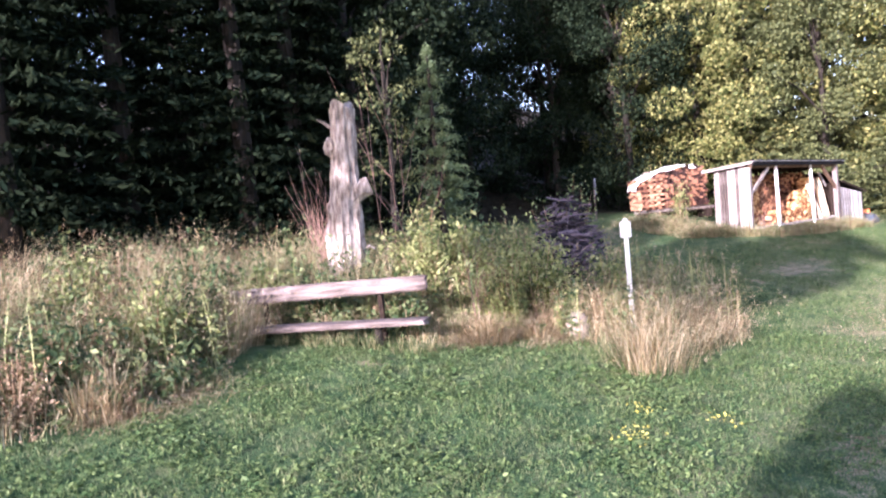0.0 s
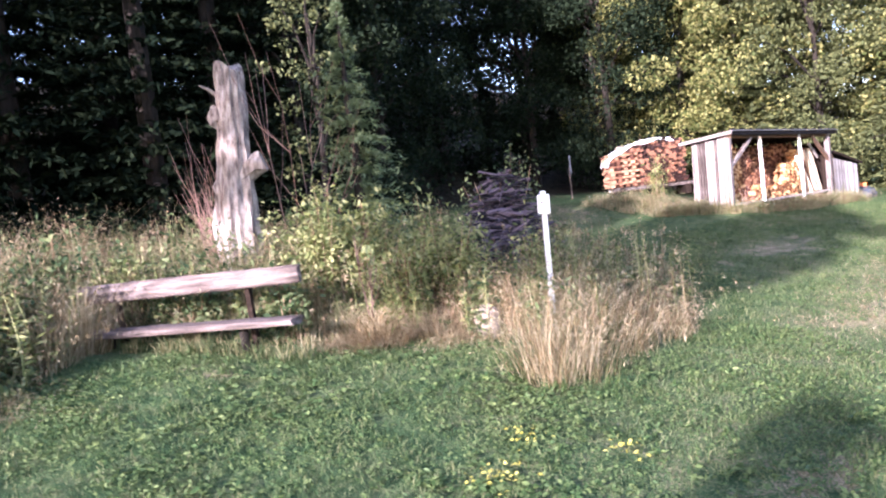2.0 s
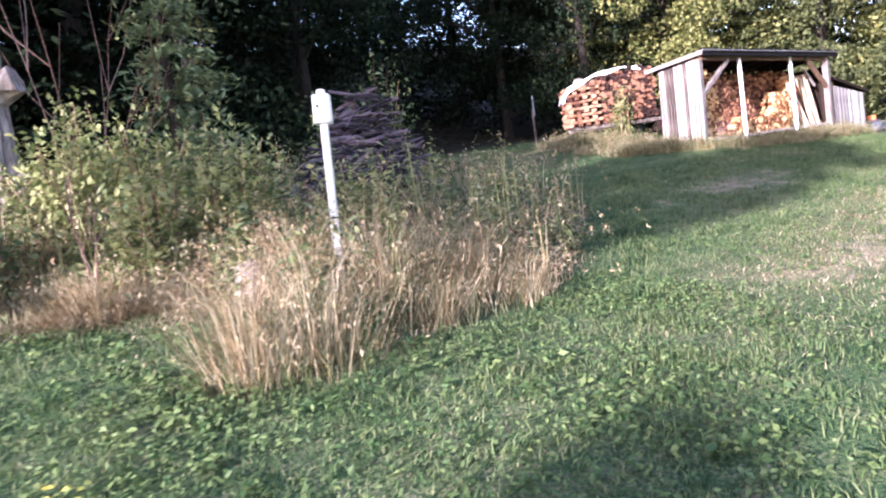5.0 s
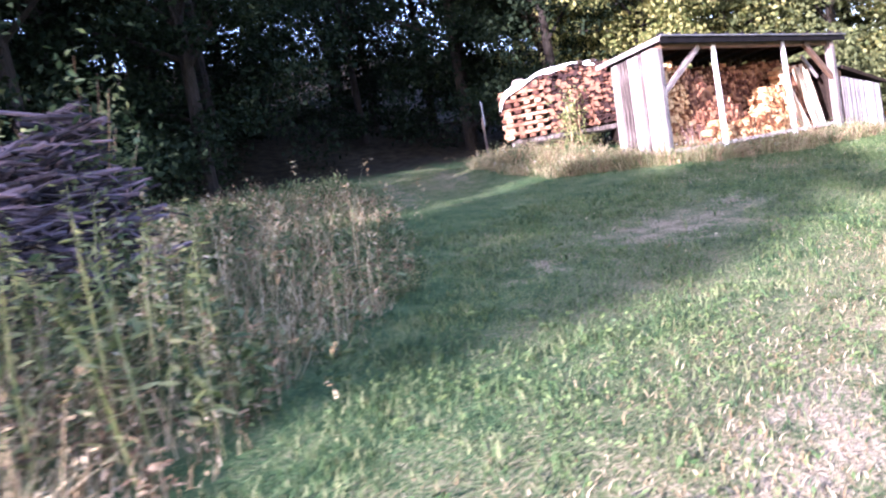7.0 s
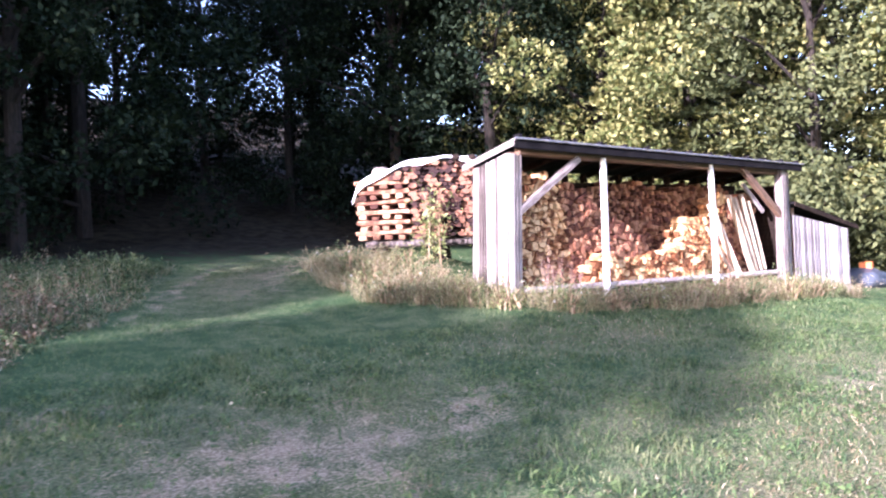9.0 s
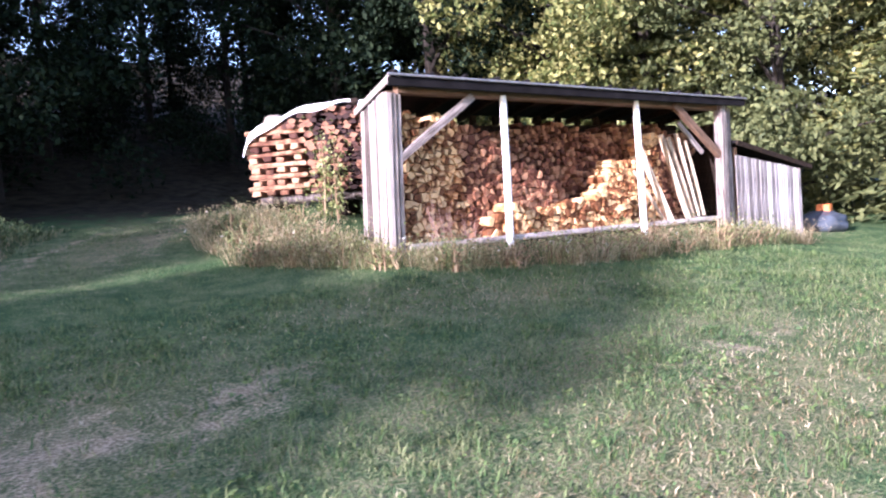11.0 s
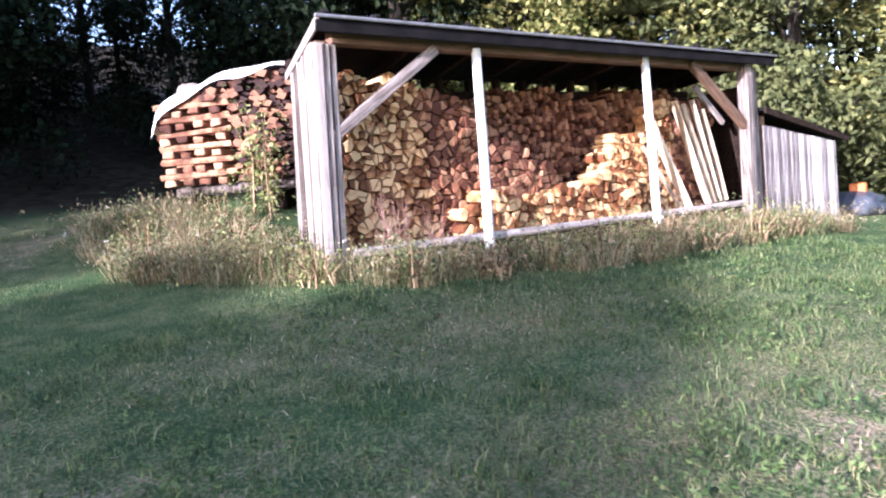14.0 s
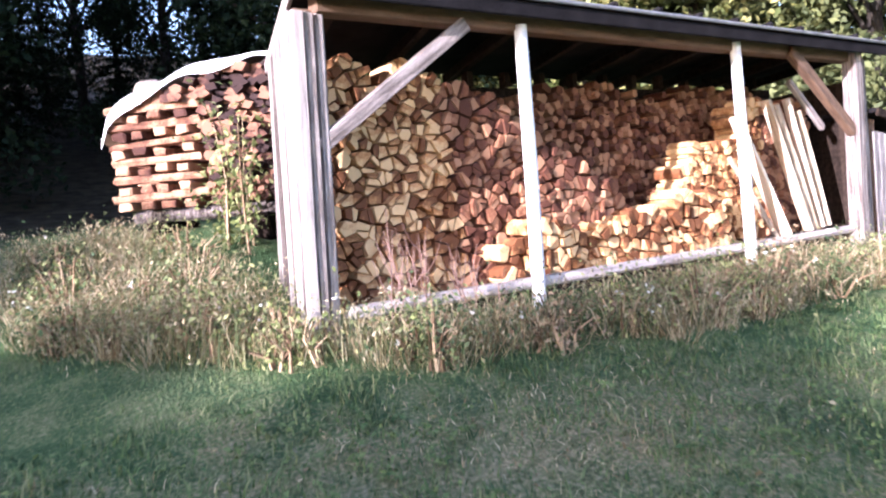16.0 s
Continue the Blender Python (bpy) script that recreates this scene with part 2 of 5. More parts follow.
# ---- shaping helpers ----
def rise(x, y):
    """The height of the ground: a slope up towards the shed and the wood, with a bank where the walk begins."""
    x, y = np.asarray(x, float), np.asarray(y, float)
    far = np.clip(y, -6, 24) + 2.2 * (np.clip(y, 24, 80) - 24)
    z = 0.969 + 0.1277 * far - 0.0027 * np.clip(x, -30, 60)
    z = z + 1.15 * np.exp(-((x + 2.6) ** 2 + (y - 0.6) ** 2) / (2 * 2.1**2))
    z = z + 0.5 * np.exp(-((x - 20.6) ** 2 + (y - 15.5) ** 2) / (2 * 1.1**2))
    z = z + 0.12 * np.exp(-((x - 20.4) ** 2 + (y - 12.2) ** 2) / (2 * 1.3**2))
    low = np.clip((x - 25.0) / 4.0, 0, 1)
    z = z - 0.30 * low * low * (3 - 2 * low)
    z = z + 0.03 * np.sin(1.3 * x + 0.4) * np.sin(1.1 * y) + 0.02 * np.sin(2.9 * x) * np.sin(2.3 * y + 1)
    return z


def gz(x, y):
    return float(rise(x, y))


def mesh_np(name, verts, faces, mat):
    """A mesh from arrays of corners and of faces with equally many sides."""
    verts, faces = np.asarray(verts, np.float32), np.asarray(faces, np.int32)
    me = bpy.data.meshes.new(name)
    me.vertices.add(len(verts))
    me.vertices.foreach_set("co", verts.ravel())
    me.loops.add(faces.size)
    me.loops.foreach_set("vertex_index", faces.ravel())
    me.polygons.add(len(faces))
    me.polygons.foreach_set("loop_start", np.arange(0, faces.size, faces.shape[1], dtype=np.int32))
    me.update(calc_edges=True)
    me.validate()
    me.materials.append(mat)
    return me


def part(name, shape, mat, parent=None, label="", m=None):
    """Links a bmesh or a mesh as one object, under a thing if one is given."""
    if isinstance(shape, bmesh.types.BMesh):
        me = bpy.data.meshes.new(name)
        shape.to_mesh(me)
        shape.free()
        me.materials.append(mat)
    else:
        me = shape
    ob = new(name, me)
    if parent:
        ob.parent = parent
    if m is not None:
        ob.matrix_basis = m
    return tagged(ob, label)


def thing(name, label, category, m=None, group="", kind=""):
    ob = new(name)
    ob.empty_display_size = 0.2
    if m is not None:
        ob.matrix_basis = m
    return tagged(ob, label, category, group, kind)


def board(size, edge=0.006, wobble=0.0, seed=0):
    """A sawn piece, centred, with broken edges and a little warp."""
    bm = bmesh.new()
    bmesh.ops.create_cube(bm, size=1, matrix=Matrix.Diagonal((*size, 1)))
    bmesh.ops.bevel(bm, geom=bm.edges[:], offset=min(edge, 0.3 * min(size)), segments=1, affect="EDGES")
    if wobble:
        r = random.Random(seed)
        for v in bm.verts:
            v.co += Vector([r.uniform(-wobble, wobble) for _ in range(3)])
    return bm


def tube(points, radii, sides=8, wobble=0.0, seed=0, bm=None):
    """A tapered round stick through points."""
    bm = bm or bmesh.new()
    r = random.Random(seed)
    rings = []
    pts = [Vector(p) for p in points]
    for k, p in enumerate(pts):
        d = (pts[min(k + 1, len(pts) - 1)] - pts[max(k - 1, 0)]).normalized()
        a = d.cross(Vector((0.31, 0.87, 0.12) if abs(d.z) > 0.6 else (0, 0, 1))).normalized()
        b = d.cross(a)
        rings.append([bm.verts.new(p + (a * math.cos(q) + b * math.sin(q)) * radii[k] * (1 + r.uniform(-wobble, wobble)))
                      for q in (2 * math.pi * s / sides for s in range(sides))])
    for u, w in zip(rings, rings[1:]):
        for s in range(sides):
            bm.faces.new((u[s], u[(s + 1) % sides], w[(s + 1) % sides], w[s]))
    bm.faces.new(rings[0][::-1])
    bm.faces.new(rings[-1])
    return bm


def blades(xy, height, width, bend, lean=None, lift=0.0, base=None):
    """Grass blades as bent ribbons with a point: corners and triangles."""
    n = len(xy)
    z0 = rise(xy[:, 0], xy[:, 1]) - 0.02 + lift if base is None else base
    root = np.c_[xy, z0]
    turn = rng.uniform(0, 2 * np.pi, n) if lean is None else lean
    away = np.c_[np.cos(turn), np.sin(turn), np.zeros(n)]
    face = turn + rng.uniform(0.6, 2.5, n)
    side = np.c_[np.cos(face), np.sin(face), np.zeros(n)] * (width / 2)[:, None]
    up = np.array([0, 0, 1.0])
    mid = root + up * (0.55 * height)[:, None] + away * (0.3 * bend * height)[:, None]
    tip = root + up * (height * np.maximum(0.25, 1 - 0.25 * np.abs(bend)))[:, None] + away * (bend * height)[:, None]
    v = np.stack([root - side, root + side, mid - 0.8 * side, mid + 0.8 * side, tip], 1).reshape(-1, 3)
    k = np.arange(n)[:, None] * 5
    f = np.concatenate([k + [0, 1, 2], k + [1, 3, 2], k + [2, 3, 4]])
    return v, f, mid, tip


def leaves(centre, length, width, slope=0.5, heading=None):
    """Pointed leaves: corners and triangles, folded along the middle."""
    n = len(centre)
    q = rng.uniform(0, 2 * np.pi, n) if heading is None else heading
    e = rng.normal(0, slope, n)
    d = np.c_[np.cos(q) * np.cos(e), np.sin(q) * np.cos(e), np.sin(e)]
    s = np.cross(d, rng.normal(0, 1, (n, 3)) * [0.5, 0.5, 0.5] + [0, 0, 1.0])
    s /= np.linalg.norm(s, axis=1)[:, None] + 1e-9
    fold = np.cross(s, d)
    l, w = np.broadcast_to(length, n)[:, None], np.broadcast_to(width, n)[:, None]
    v = np.stack([centre - d * l / 2, centre + s * w / 2 + fold * w * 0.15, centre + d * l / 2, centre - s * w / 2 + fold * w * 0.15], 1).reshape(-1, 3)
    k = np.arange(n)[:, None] * 4
    return v, np.concatenate([k + [0, 1, 2], k + [0, 2, 3]])


def merged(*pieces):
    """Several pairs of corners and triangles in one."""
    vs, fs, at = [], [], 0
    for v, f in pieces:
        vs.append(v)
        fs.append(f + at)
        at += len(v)
    return np.concatenate(vs), np.concatenate(fs)


def inside(n, x0, x1, y0, y1, keep):
    """n places at random in a box where keep(x, y) is true."""
    out = np.zeros((0, 2))
    while len(out) < n:
        p = np.c_[rng.uniform(x0, x1, 2 * n + 50), rng.uniform(y0, y1, 2 * n + 50)]
        out = np.concatenate([out, p[keep(p[:, 0], p[:, 1])]])
    return out[:n]


# ---- ground ----
def make_ground():
    xs = np.concatenate([np.linspace(-400, -14, 24), np.linspace(-12, 34, 150), np.linspace(36, 420, 24)])
    ys = np.concatenate([np.linspace(-300, -5, 18), np.linspace(-4, 26, 110), np.linspace(28, 420, 24)])
    gx, gy = np.meshgrid(xs, ys)
    v = np.c_[gx.ravel(), gy.ravel(), rise(gx.ravel(), gy.ravel())]
    w = len(xs)
    a = (np.arange(len(ys) - 1)[:, None] * w + np.arange(w - 1)[None]).ravel()
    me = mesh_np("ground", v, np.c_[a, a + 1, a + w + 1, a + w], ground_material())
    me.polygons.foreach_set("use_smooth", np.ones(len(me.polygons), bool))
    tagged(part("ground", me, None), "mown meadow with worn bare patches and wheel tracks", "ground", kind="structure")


make_ground()


# ---- the open wood shed ----
BACK = Vector((0.30, 0.955, 0)).normalized()  # the way from the shed's front to its back


def packed_cells(spots, pitch):
    """Outlines and middles of split pieces packed against each other: rounds that fill the pile, most of them split in two."""
    pts = np.array(spots)
    out = []
    for i, (px, pz) in enumerate(pts):
        poly = [Vector((px + pitch * 0.78 * math.cos(q), pz + pitch * 0.78 * math.sin(q))) for q in (2 * math.pi * (k + 0.3 * (i % 3)) / 8 for k in range(8))]
        away = np.hypot(pts[:, 0] - px, pts[:, 1] - pz)
        for j in np.nonzero((away < 2.2 * pitch) & (away > 1e-6))[0]:
            half = Vector(((px + pts[j, 0]) / 2, (pz + pts[j, 1]) / 2))
            n = Vector((pts[j, 0] - px, pts[j, 1] - pz)).normalized()
            kept = []
            for u, w in zip(poly, poly[1:] + poly[:1]):
                du, dw = (u - half).dot(n), (w - half).dot(n)
                if du <= 0:
                    kept.append(u)
                if (du < 0) != (dw < 0) and abs(du - dw) > 1e-9:
                    kept.append(u.lerp(w, du / (du - dw)))
            poly = kept
        tidy = [p for k, p in enumerate(poly) if (p - poly[k - 1]).length > 0.008]
        if len(tidy) < 3:
            continue
        cut = Vector((math.cos(2.4 * i), math.sin(2.4 * i)))
        middle = sum(tidy, Vector((0, 0))) / len(tidy)
        for side in (1, -1) if i % 5 else (0,):
            half = []
            for u, w in zip(tidy, tidy[1:] + tidy[:1]):
                du, dw = side * (u - middle).dot(cut), side * (w - middle).dot(cut)
                if du <= 0:
                    half.append(u)
                if (du < 0) != (dw < 0) and side:
                    half.append(u.lerp(w, du / (du - dw)))
            if len(half) > 2:
                out.append((half, tuple(sum(half, Vector((0, 0))) / len(half))))
    return out


def split_piece(outline, centre, seed, length=0.30):
    """A split piece of firewood along y, its cut end with broken edges towards -y."""
    r = random.Random(seed)
    tight = r.uniform(0.74, 0.92)
    flat = [((p.x - centre[0]) * tight, (p.y - centre[1]) * tight) for p in outline]
    n = len(flat)
    vs = [(x * k, y + 0.012 * (x - z) * r.uniform(-1, 1), z * k) for y, k in ((0.0, 0.93), (0.009, 1.0), (length, 0.95)) for x, z in flat]
    fs = [(u * n + k, (u + 1) * n + k, (u + 1) * n + (k + 1) % n, u * n + (k + 1) % n) for u in (0, 1) for k in range(n)]
    return vs, fs + [tuple(range(n)), tuple(range(3 * n - 1, 2 * n - 1, -1))]


def wood_spots(x0, x1, top, z0, pitch, seed):
    """Places of the cut ends of a stacked pile below its top line."""
    r = random.Random(seed)
    out, row, z = [], 0, z0 + pitch * 0.5
    while z < z0 + 3:
        x = x0 + pitch * (0.5 + 0.5 * (row % 2))
        while x < x1:
            if z < top(x) + r.uniform(-0.04, 0.05):
                out.append((x + r.uniform(-0.42, 0.42) * pitch, z + r.uniform(-0.36, 0.36) * pitch))
            x += pitch * r.uniform(0.85, 1.12)
        z += pitch * 0.84
        row += 1
    return out


def wood_pile(name, label, x0, x1, top, y, z0, pitch, seed, depth_of=None):
    """A pile of split wood, cut ends to the front: the first pieces are parts, what is past 290 is joined."""
    pile = thing(name, label, "firewood pile", pose((x0 + x1) / 2, y, z0), "firewood piles in the shed")
    r = random.Random(seed + 5)
    vs, fs = [], []
    spots = sorted(wood_spots(x0, x1, top, z0, pitch, seed))
    for k, (outline, (x, z)) in enumerate(packed_cells(spots, pitch)):
        yy = (depth_of(x, z) if depth_of else 0) + r.uniform(-0.03, 0.03)
        pv, pf = split_piece(outline, (x, z), seed * 1000 + k)
        m = Matrix.Translation((x - (x0 + x1) / 2, yy, z - z0)) @ pose(0, 0, 0, r.uniform(-3, 3), 0, r.uniform(-4, 4))
        if k < 290:
            me = bpy.data.meshes.new("firewood")
            me.from_pydata(pv, [], pf)
            me.materials.append(M["cut_wood"])
            part("firewood", me, None, pile, "", m)
        else:
            at = len(vs)
            vs += [tuple(m @ Vector(v)) for v in pv]
            fs += [tuple(at + i for i in p) for p in pf]
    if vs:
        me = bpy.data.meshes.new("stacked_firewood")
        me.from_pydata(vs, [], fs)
        # the joined rest takes the cut wood colour darkened for shade
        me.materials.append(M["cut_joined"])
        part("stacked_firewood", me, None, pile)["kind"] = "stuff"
    return pile


def joined_wood(x0, x1, top, y, z0, pitch, seed):
    """The shaded pile at the back of the shed, its pieces in one mesh."""
    r = random.Random(seed)
    vs, fs, at = [], [], 0
    for x, z in wood_spots(x0, x1, top, z0, pitch, seed):
        n = r.choice((4, 5, 6))
        base, rad, dy = r.uniform(0, 6), pitch * r.uniform(0.46, 0.62), r.uniform(-0.06, 0.06)
        for yy in (dy, dy + 0.25):
            for k in range(n):
                q = base + 6.2832 * k / n
                vs.append((x + rad * math.cos(q) * r.uniform(0.8, 1.1), y + yy, z + rad * math.sin(q) * r.uniform(0.8, 1.1)))
        for k in range(n):
            fs.append((at + k, at + n + k, at + n + (k + 1) % n, at + (k + 1) % n))
        fs.append(tuple(range(at, at + n)))
        at += 2 * n
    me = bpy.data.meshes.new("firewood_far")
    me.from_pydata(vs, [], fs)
    # same shade-darkened colour for the whole back row
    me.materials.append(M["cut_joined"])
    return me


FRONT, LEFT_X, RIGHT_X, SILL = 12.0, 20.2, 27.0, 2.74
ROOF_Z, ROOF_FALL, ROOF_TILT = 4.78, 0.05, 0.022


def make_shed():
    shed = thing("wood_shed", "open-fronted grey wooden shed full of split firewood", "shed", pose(LEFT_X, FRONT, gz(LEFT_X, FRONT) - 0.05))
    zero = Vector((LEFT_X, FRONT, gz(LEFT_X, FRONT) - 0.05))

    def put(name, bm, mat, x, y, z, rx=0, ry=0, rz=0, label=""):
        return part(name, bm, M[mat], shed, label, pose(x - zero.x, y - zero.y, z - zero.z, rx, ry, rz))

    # corner post clad with weathered boards, thin white poles, the far post
    for k, (x, w) in enumerate(((20.195, 0.07), (20.275, 0.062), (20.348, 0.055))):
        put("post_board", board((w, 0.05, 2.05), 0.008, 0.006, k), "grey_wood", x, FRONT + 0.03 + 0.012 * k, 3.58, 0, 3.0)
    put("corner_post", board((0.20, 0.16, 2.1), 0.012, 0.006, 9), "beam", 20.29, FRONT + 0.15, 3.58, 0, 3.0)
    for x0, x1, z0, z1 in ((21.93, 21.985, 2.55, 4.60), (24.57, 24.56, 2.55, 4.58)):
        bm = tube([(x0, FRONT, z0), ((x0 + x1) / 2 + 0.008, FRONT, (z0 + z1) / 2), (x1, FRONT, z1)], [0.052, 0.05, 0.047], 10, 0.05, 3)
        bmesh.ops.translate(bm, verts=bm.verts[:], vec=-zero)
        part("pole", bm, M["white"], shed, "pale peeled wooden pole")
    put("end_post", board((0.16, 0.16, 2.3), 0.015, 0.006, 4), "grey_wood", 26.58, FRONT, 3.5, 0, 2.0)
    put("end_board", board((0.17, 0.04, 2.2), 0.008, 0.006, 5), "grey_wood", 26.80, FRONT + 0.02, 3.40, 0, 1.0)

    # left wall of upright boards
    length = 1.35
    n = 12
    for k in range(n):
        s = (k + 0.5) / n * length
        p = Vector((LEFT_X - 0.03, FRONT + 0.08, 0)) + BACK * s
        g = gz(p.x, p.y) + 0.1
        top = ROOF_Z - 0.16 - ROOF_FALL * s
        ob = put("wall_board", board((0.025, length / n - 0.022, top - g), 0.004, 0.004, k + 20), "grey_wood", p.x, p.y, (top + g) / 2, 0, 2.4 + random.uniform(-0.8, 0.8), -17.4)
        ob.scale = (1, random.uniform(0.88, 1.0), 1)
    for z in (3.1, 4.05):
        q = Vector((LEFT_X + 0.03, FRONT + 0.08, z)) + BACK * (length / 2)
        put("wall_rail", board((0.06, length, 0.09), 0.006), "dark_shaded_wood", q.x, q.y, q.z, 0, 0, -17.4)
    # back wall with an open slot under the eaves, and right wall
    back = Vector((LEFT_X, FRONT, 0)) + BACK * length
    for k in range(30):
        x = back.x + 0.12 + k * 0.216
        put("back_board", board((0.215, 0.025, 1.75), 0.004, 0.003, k + 60), "dark_shaded_wood", x, back.y, 3.48)
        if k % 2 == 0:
            put("rafter_end", board((0.07, 0.10, 0.14), 0.006), "dark_shaded_wood", x, back.y, 4.46)
    put("back_plate", board((6.5, 0.09, 0.09), 0.006), "dark_shaded_wood", back.x + 3.25, back.y + 0.02, 4.34)
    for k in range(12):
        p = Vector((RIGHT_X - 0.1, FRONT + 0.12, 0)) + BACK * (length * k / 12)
        put("side_board", board((0.025, 0.16, 1.8), 0.004, 0.003, k + 100), "dark_shaded_wood", p.x, p.y, 3.4, 0, 0, -17.4)

    # beam, braces, sill
    put("front_beam", board((6.45, 0.12, 0.15), 0.01, 0.004, 1), "beam", 23.6, FRONT + 0.06, 4.60, 0, math.degrees(ROOF_TILT), label="brown wooden front beam")

    def strut(a, b, w, mat, name="brace"):
        a, b = Vector(a), Vector(b)
        d = b - a
        put(name, board((d.length, w * 0.8, w), 0.008, 0.003, 7), mat, *((a + b) / 2), 0, -math.degrees(math.atan2(d.z, math.hypot(d.x, d.y))), math.degrees(math.atan2(d.y, d.x)))

    strut((20.33, FRONT + 0.08, 3.79), (21.48, FRONT + 0.0, 4.58), 0.10, "grey_beam")
    strut((26.52, FRONT - 0.01, 3.72), (25.42, FRONT - 0.01, 4.54), 0.11, "beam")
    strut((26.5, FRONT + 0.3, 3.8), (25.9, FRONT + 0.3, 4.3), 0.07, "grey_beam")
    put("sill", board((6.4, 0.12, 0.07), 0.02, 0.01, 3), "grey_beam", 23.6, FRONT + 0.07, SILL - 0.02, 0, 0.5)
    put("floor_slab", board((6.3, 1.3, 0.1), 0.01), "dark_shaded_wood", 23.8, FRONT + 0.75, SILL - 0.08)
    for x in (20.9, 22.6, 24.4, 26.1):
        put("stilt", board((0.16, 0.16, 0.4), 0.02), "dark_shaded_wood", x, FRONT + 0.14, SILL - 0.2)

    # roof: sheets on rafters, a zinc edge strip, raised seams
    fall = math.degrees(math.atan(ROOF_FALL))
    depth = 2.05
    bm = bmesh.new()
    sheet = []
    cols = 46
    for j, dd in enumerate((0.0, depth)):
        for top in (0.0, 0.035):
            sheet.append([bm.verts.new((LEFT_X + 6.9 * i / cols + 0.31 * dd, FRONT - 0.16 + dd, ROOF_Z - 0.01 - ROOF_FALL * dd - ROOF_TILT * 6.95 * i / cols + top + 0.008 * (i % 2)))
                          for i in range(cols + 1)])
    lo0, hi0, lo1, hi1 = sheet
    for i in range(cols):
        bm.faces.new((hi0[i], hi0[i + 1], hi1[i + 1], hi1[i]))
        bm.faces.new((lo0[i], lo1[i], lo1[i + 1], lo0[i + 1]))
        bm.faces.new((lo0[i], lo0[i + 1], hi0[i + 1], hi0[i]))
        bm.faces.new((lo1[i], hi1[i], hi1[i + 1], lo1[i + 1]))
    for i in (0, cols):
        bm.faces.new((lo0[i], hi0[i], hi1[i], lo1[i]))
    bmesh.ops.translate(bm, verts=bm.verts[:], vec=-zero)
    roof = part("roof", bm, M["roof"], shed, "dark corrugated sheet roof")
    put("roof_edge", board((6.97, 0.03, 0.026), 0.006, 0.003, 2), "roof_edge", LEFT_X + 3.42, FRONT - 0.185, ROOF_Z + 0.004 - ROOF_TILT * 3.48, 0, math.degrees(ROOF_TILT), label="pale metal strip along the eaves").parent = roof
    put("fascia", board((6.93, 0.03, 0.10), 0.006, 0.003, 2), "roof", LEFT_X + 3.42, FRONT - 0.15, ROOF_Z - 0.073 - ROOF_TILT * 3.48, 0, math.degrees(ROOF_TILT))
    for k in range(14):
        x = LEFT_X + 0.06 + k * 0.515
        put("roof_seam", board((0.06, 0.14, 0.04), 0.013, 0.006, k), "roof", x, FRONT - 0.10, ROOF_Z + 0.045 - ROOF_TILT * (x - LEFT_X), -fall, 0, 0).parent = roof
    verge = Vector((LEFT_X - 0.02, FRONT - 0.15, ROOF_Z - 0.03)) + Vector((0.3, 0.955, -ROOF_FALL * 0.955)) * 1.06
    put("verge_board", board((0.03, 2.12, 0.09), 0.006, 0.003, 8), "grey_wood", verge.x, verge.y, verge.z, -fall, 0, -17.4)
    # rafters carry the shade under the roof in their colour
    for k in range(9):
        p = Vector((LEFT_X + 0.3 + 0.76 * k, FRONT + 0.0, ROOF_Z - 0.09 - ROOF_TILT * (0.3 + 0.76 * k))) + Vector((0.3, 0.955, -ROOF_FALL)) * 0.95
        put("rafter", board((0.07, 1.85, 0.09), 0.006), "dark_shaded_wood", p.x, p.y, p.z, -fall, 0, -17.4)
    return shed


make_shed()

floor_z = SILL - 0.02
wood_pile("firewood_pile", "tall pile of pale split firewood in the shed", 20.5, 23.4,
          lambda x: 4.38 if x < 21.6 else max(3.05, 4.34 - 0.62 * (x - 21.6)), FRONT + 0.32, floor_z, 0.112, 11, lambda x, z: 0.12 * max(0, z - 3.3) + 0.03)
wood_pile("firewood_pile", "low row of sunlit firewood along the shed sill", 21.75, 24.5,
          lambda x: 3.06 + 0.07 * math.sin(4 * x) + 0.10 * (x > 23.0), FRONT + 0.16, floor_z + 0.02, 0.115, 12)
wood_pile("firewood_pile", "short pile of firewood beside leaning planks", 24.05, 26.4,
          lambda x: 3.66 - 0.7 * max(0, 24.4 - x) * 2 if x < 25.2 else 4.1, FRONT + 0.42, floor_z, 0.104, 13)
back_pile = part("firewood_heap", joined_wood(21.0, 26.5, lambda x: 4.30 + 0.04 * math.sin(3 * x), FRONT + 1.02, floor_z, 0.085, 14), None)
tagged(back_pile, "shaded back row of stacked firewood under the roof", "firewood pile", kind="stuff")

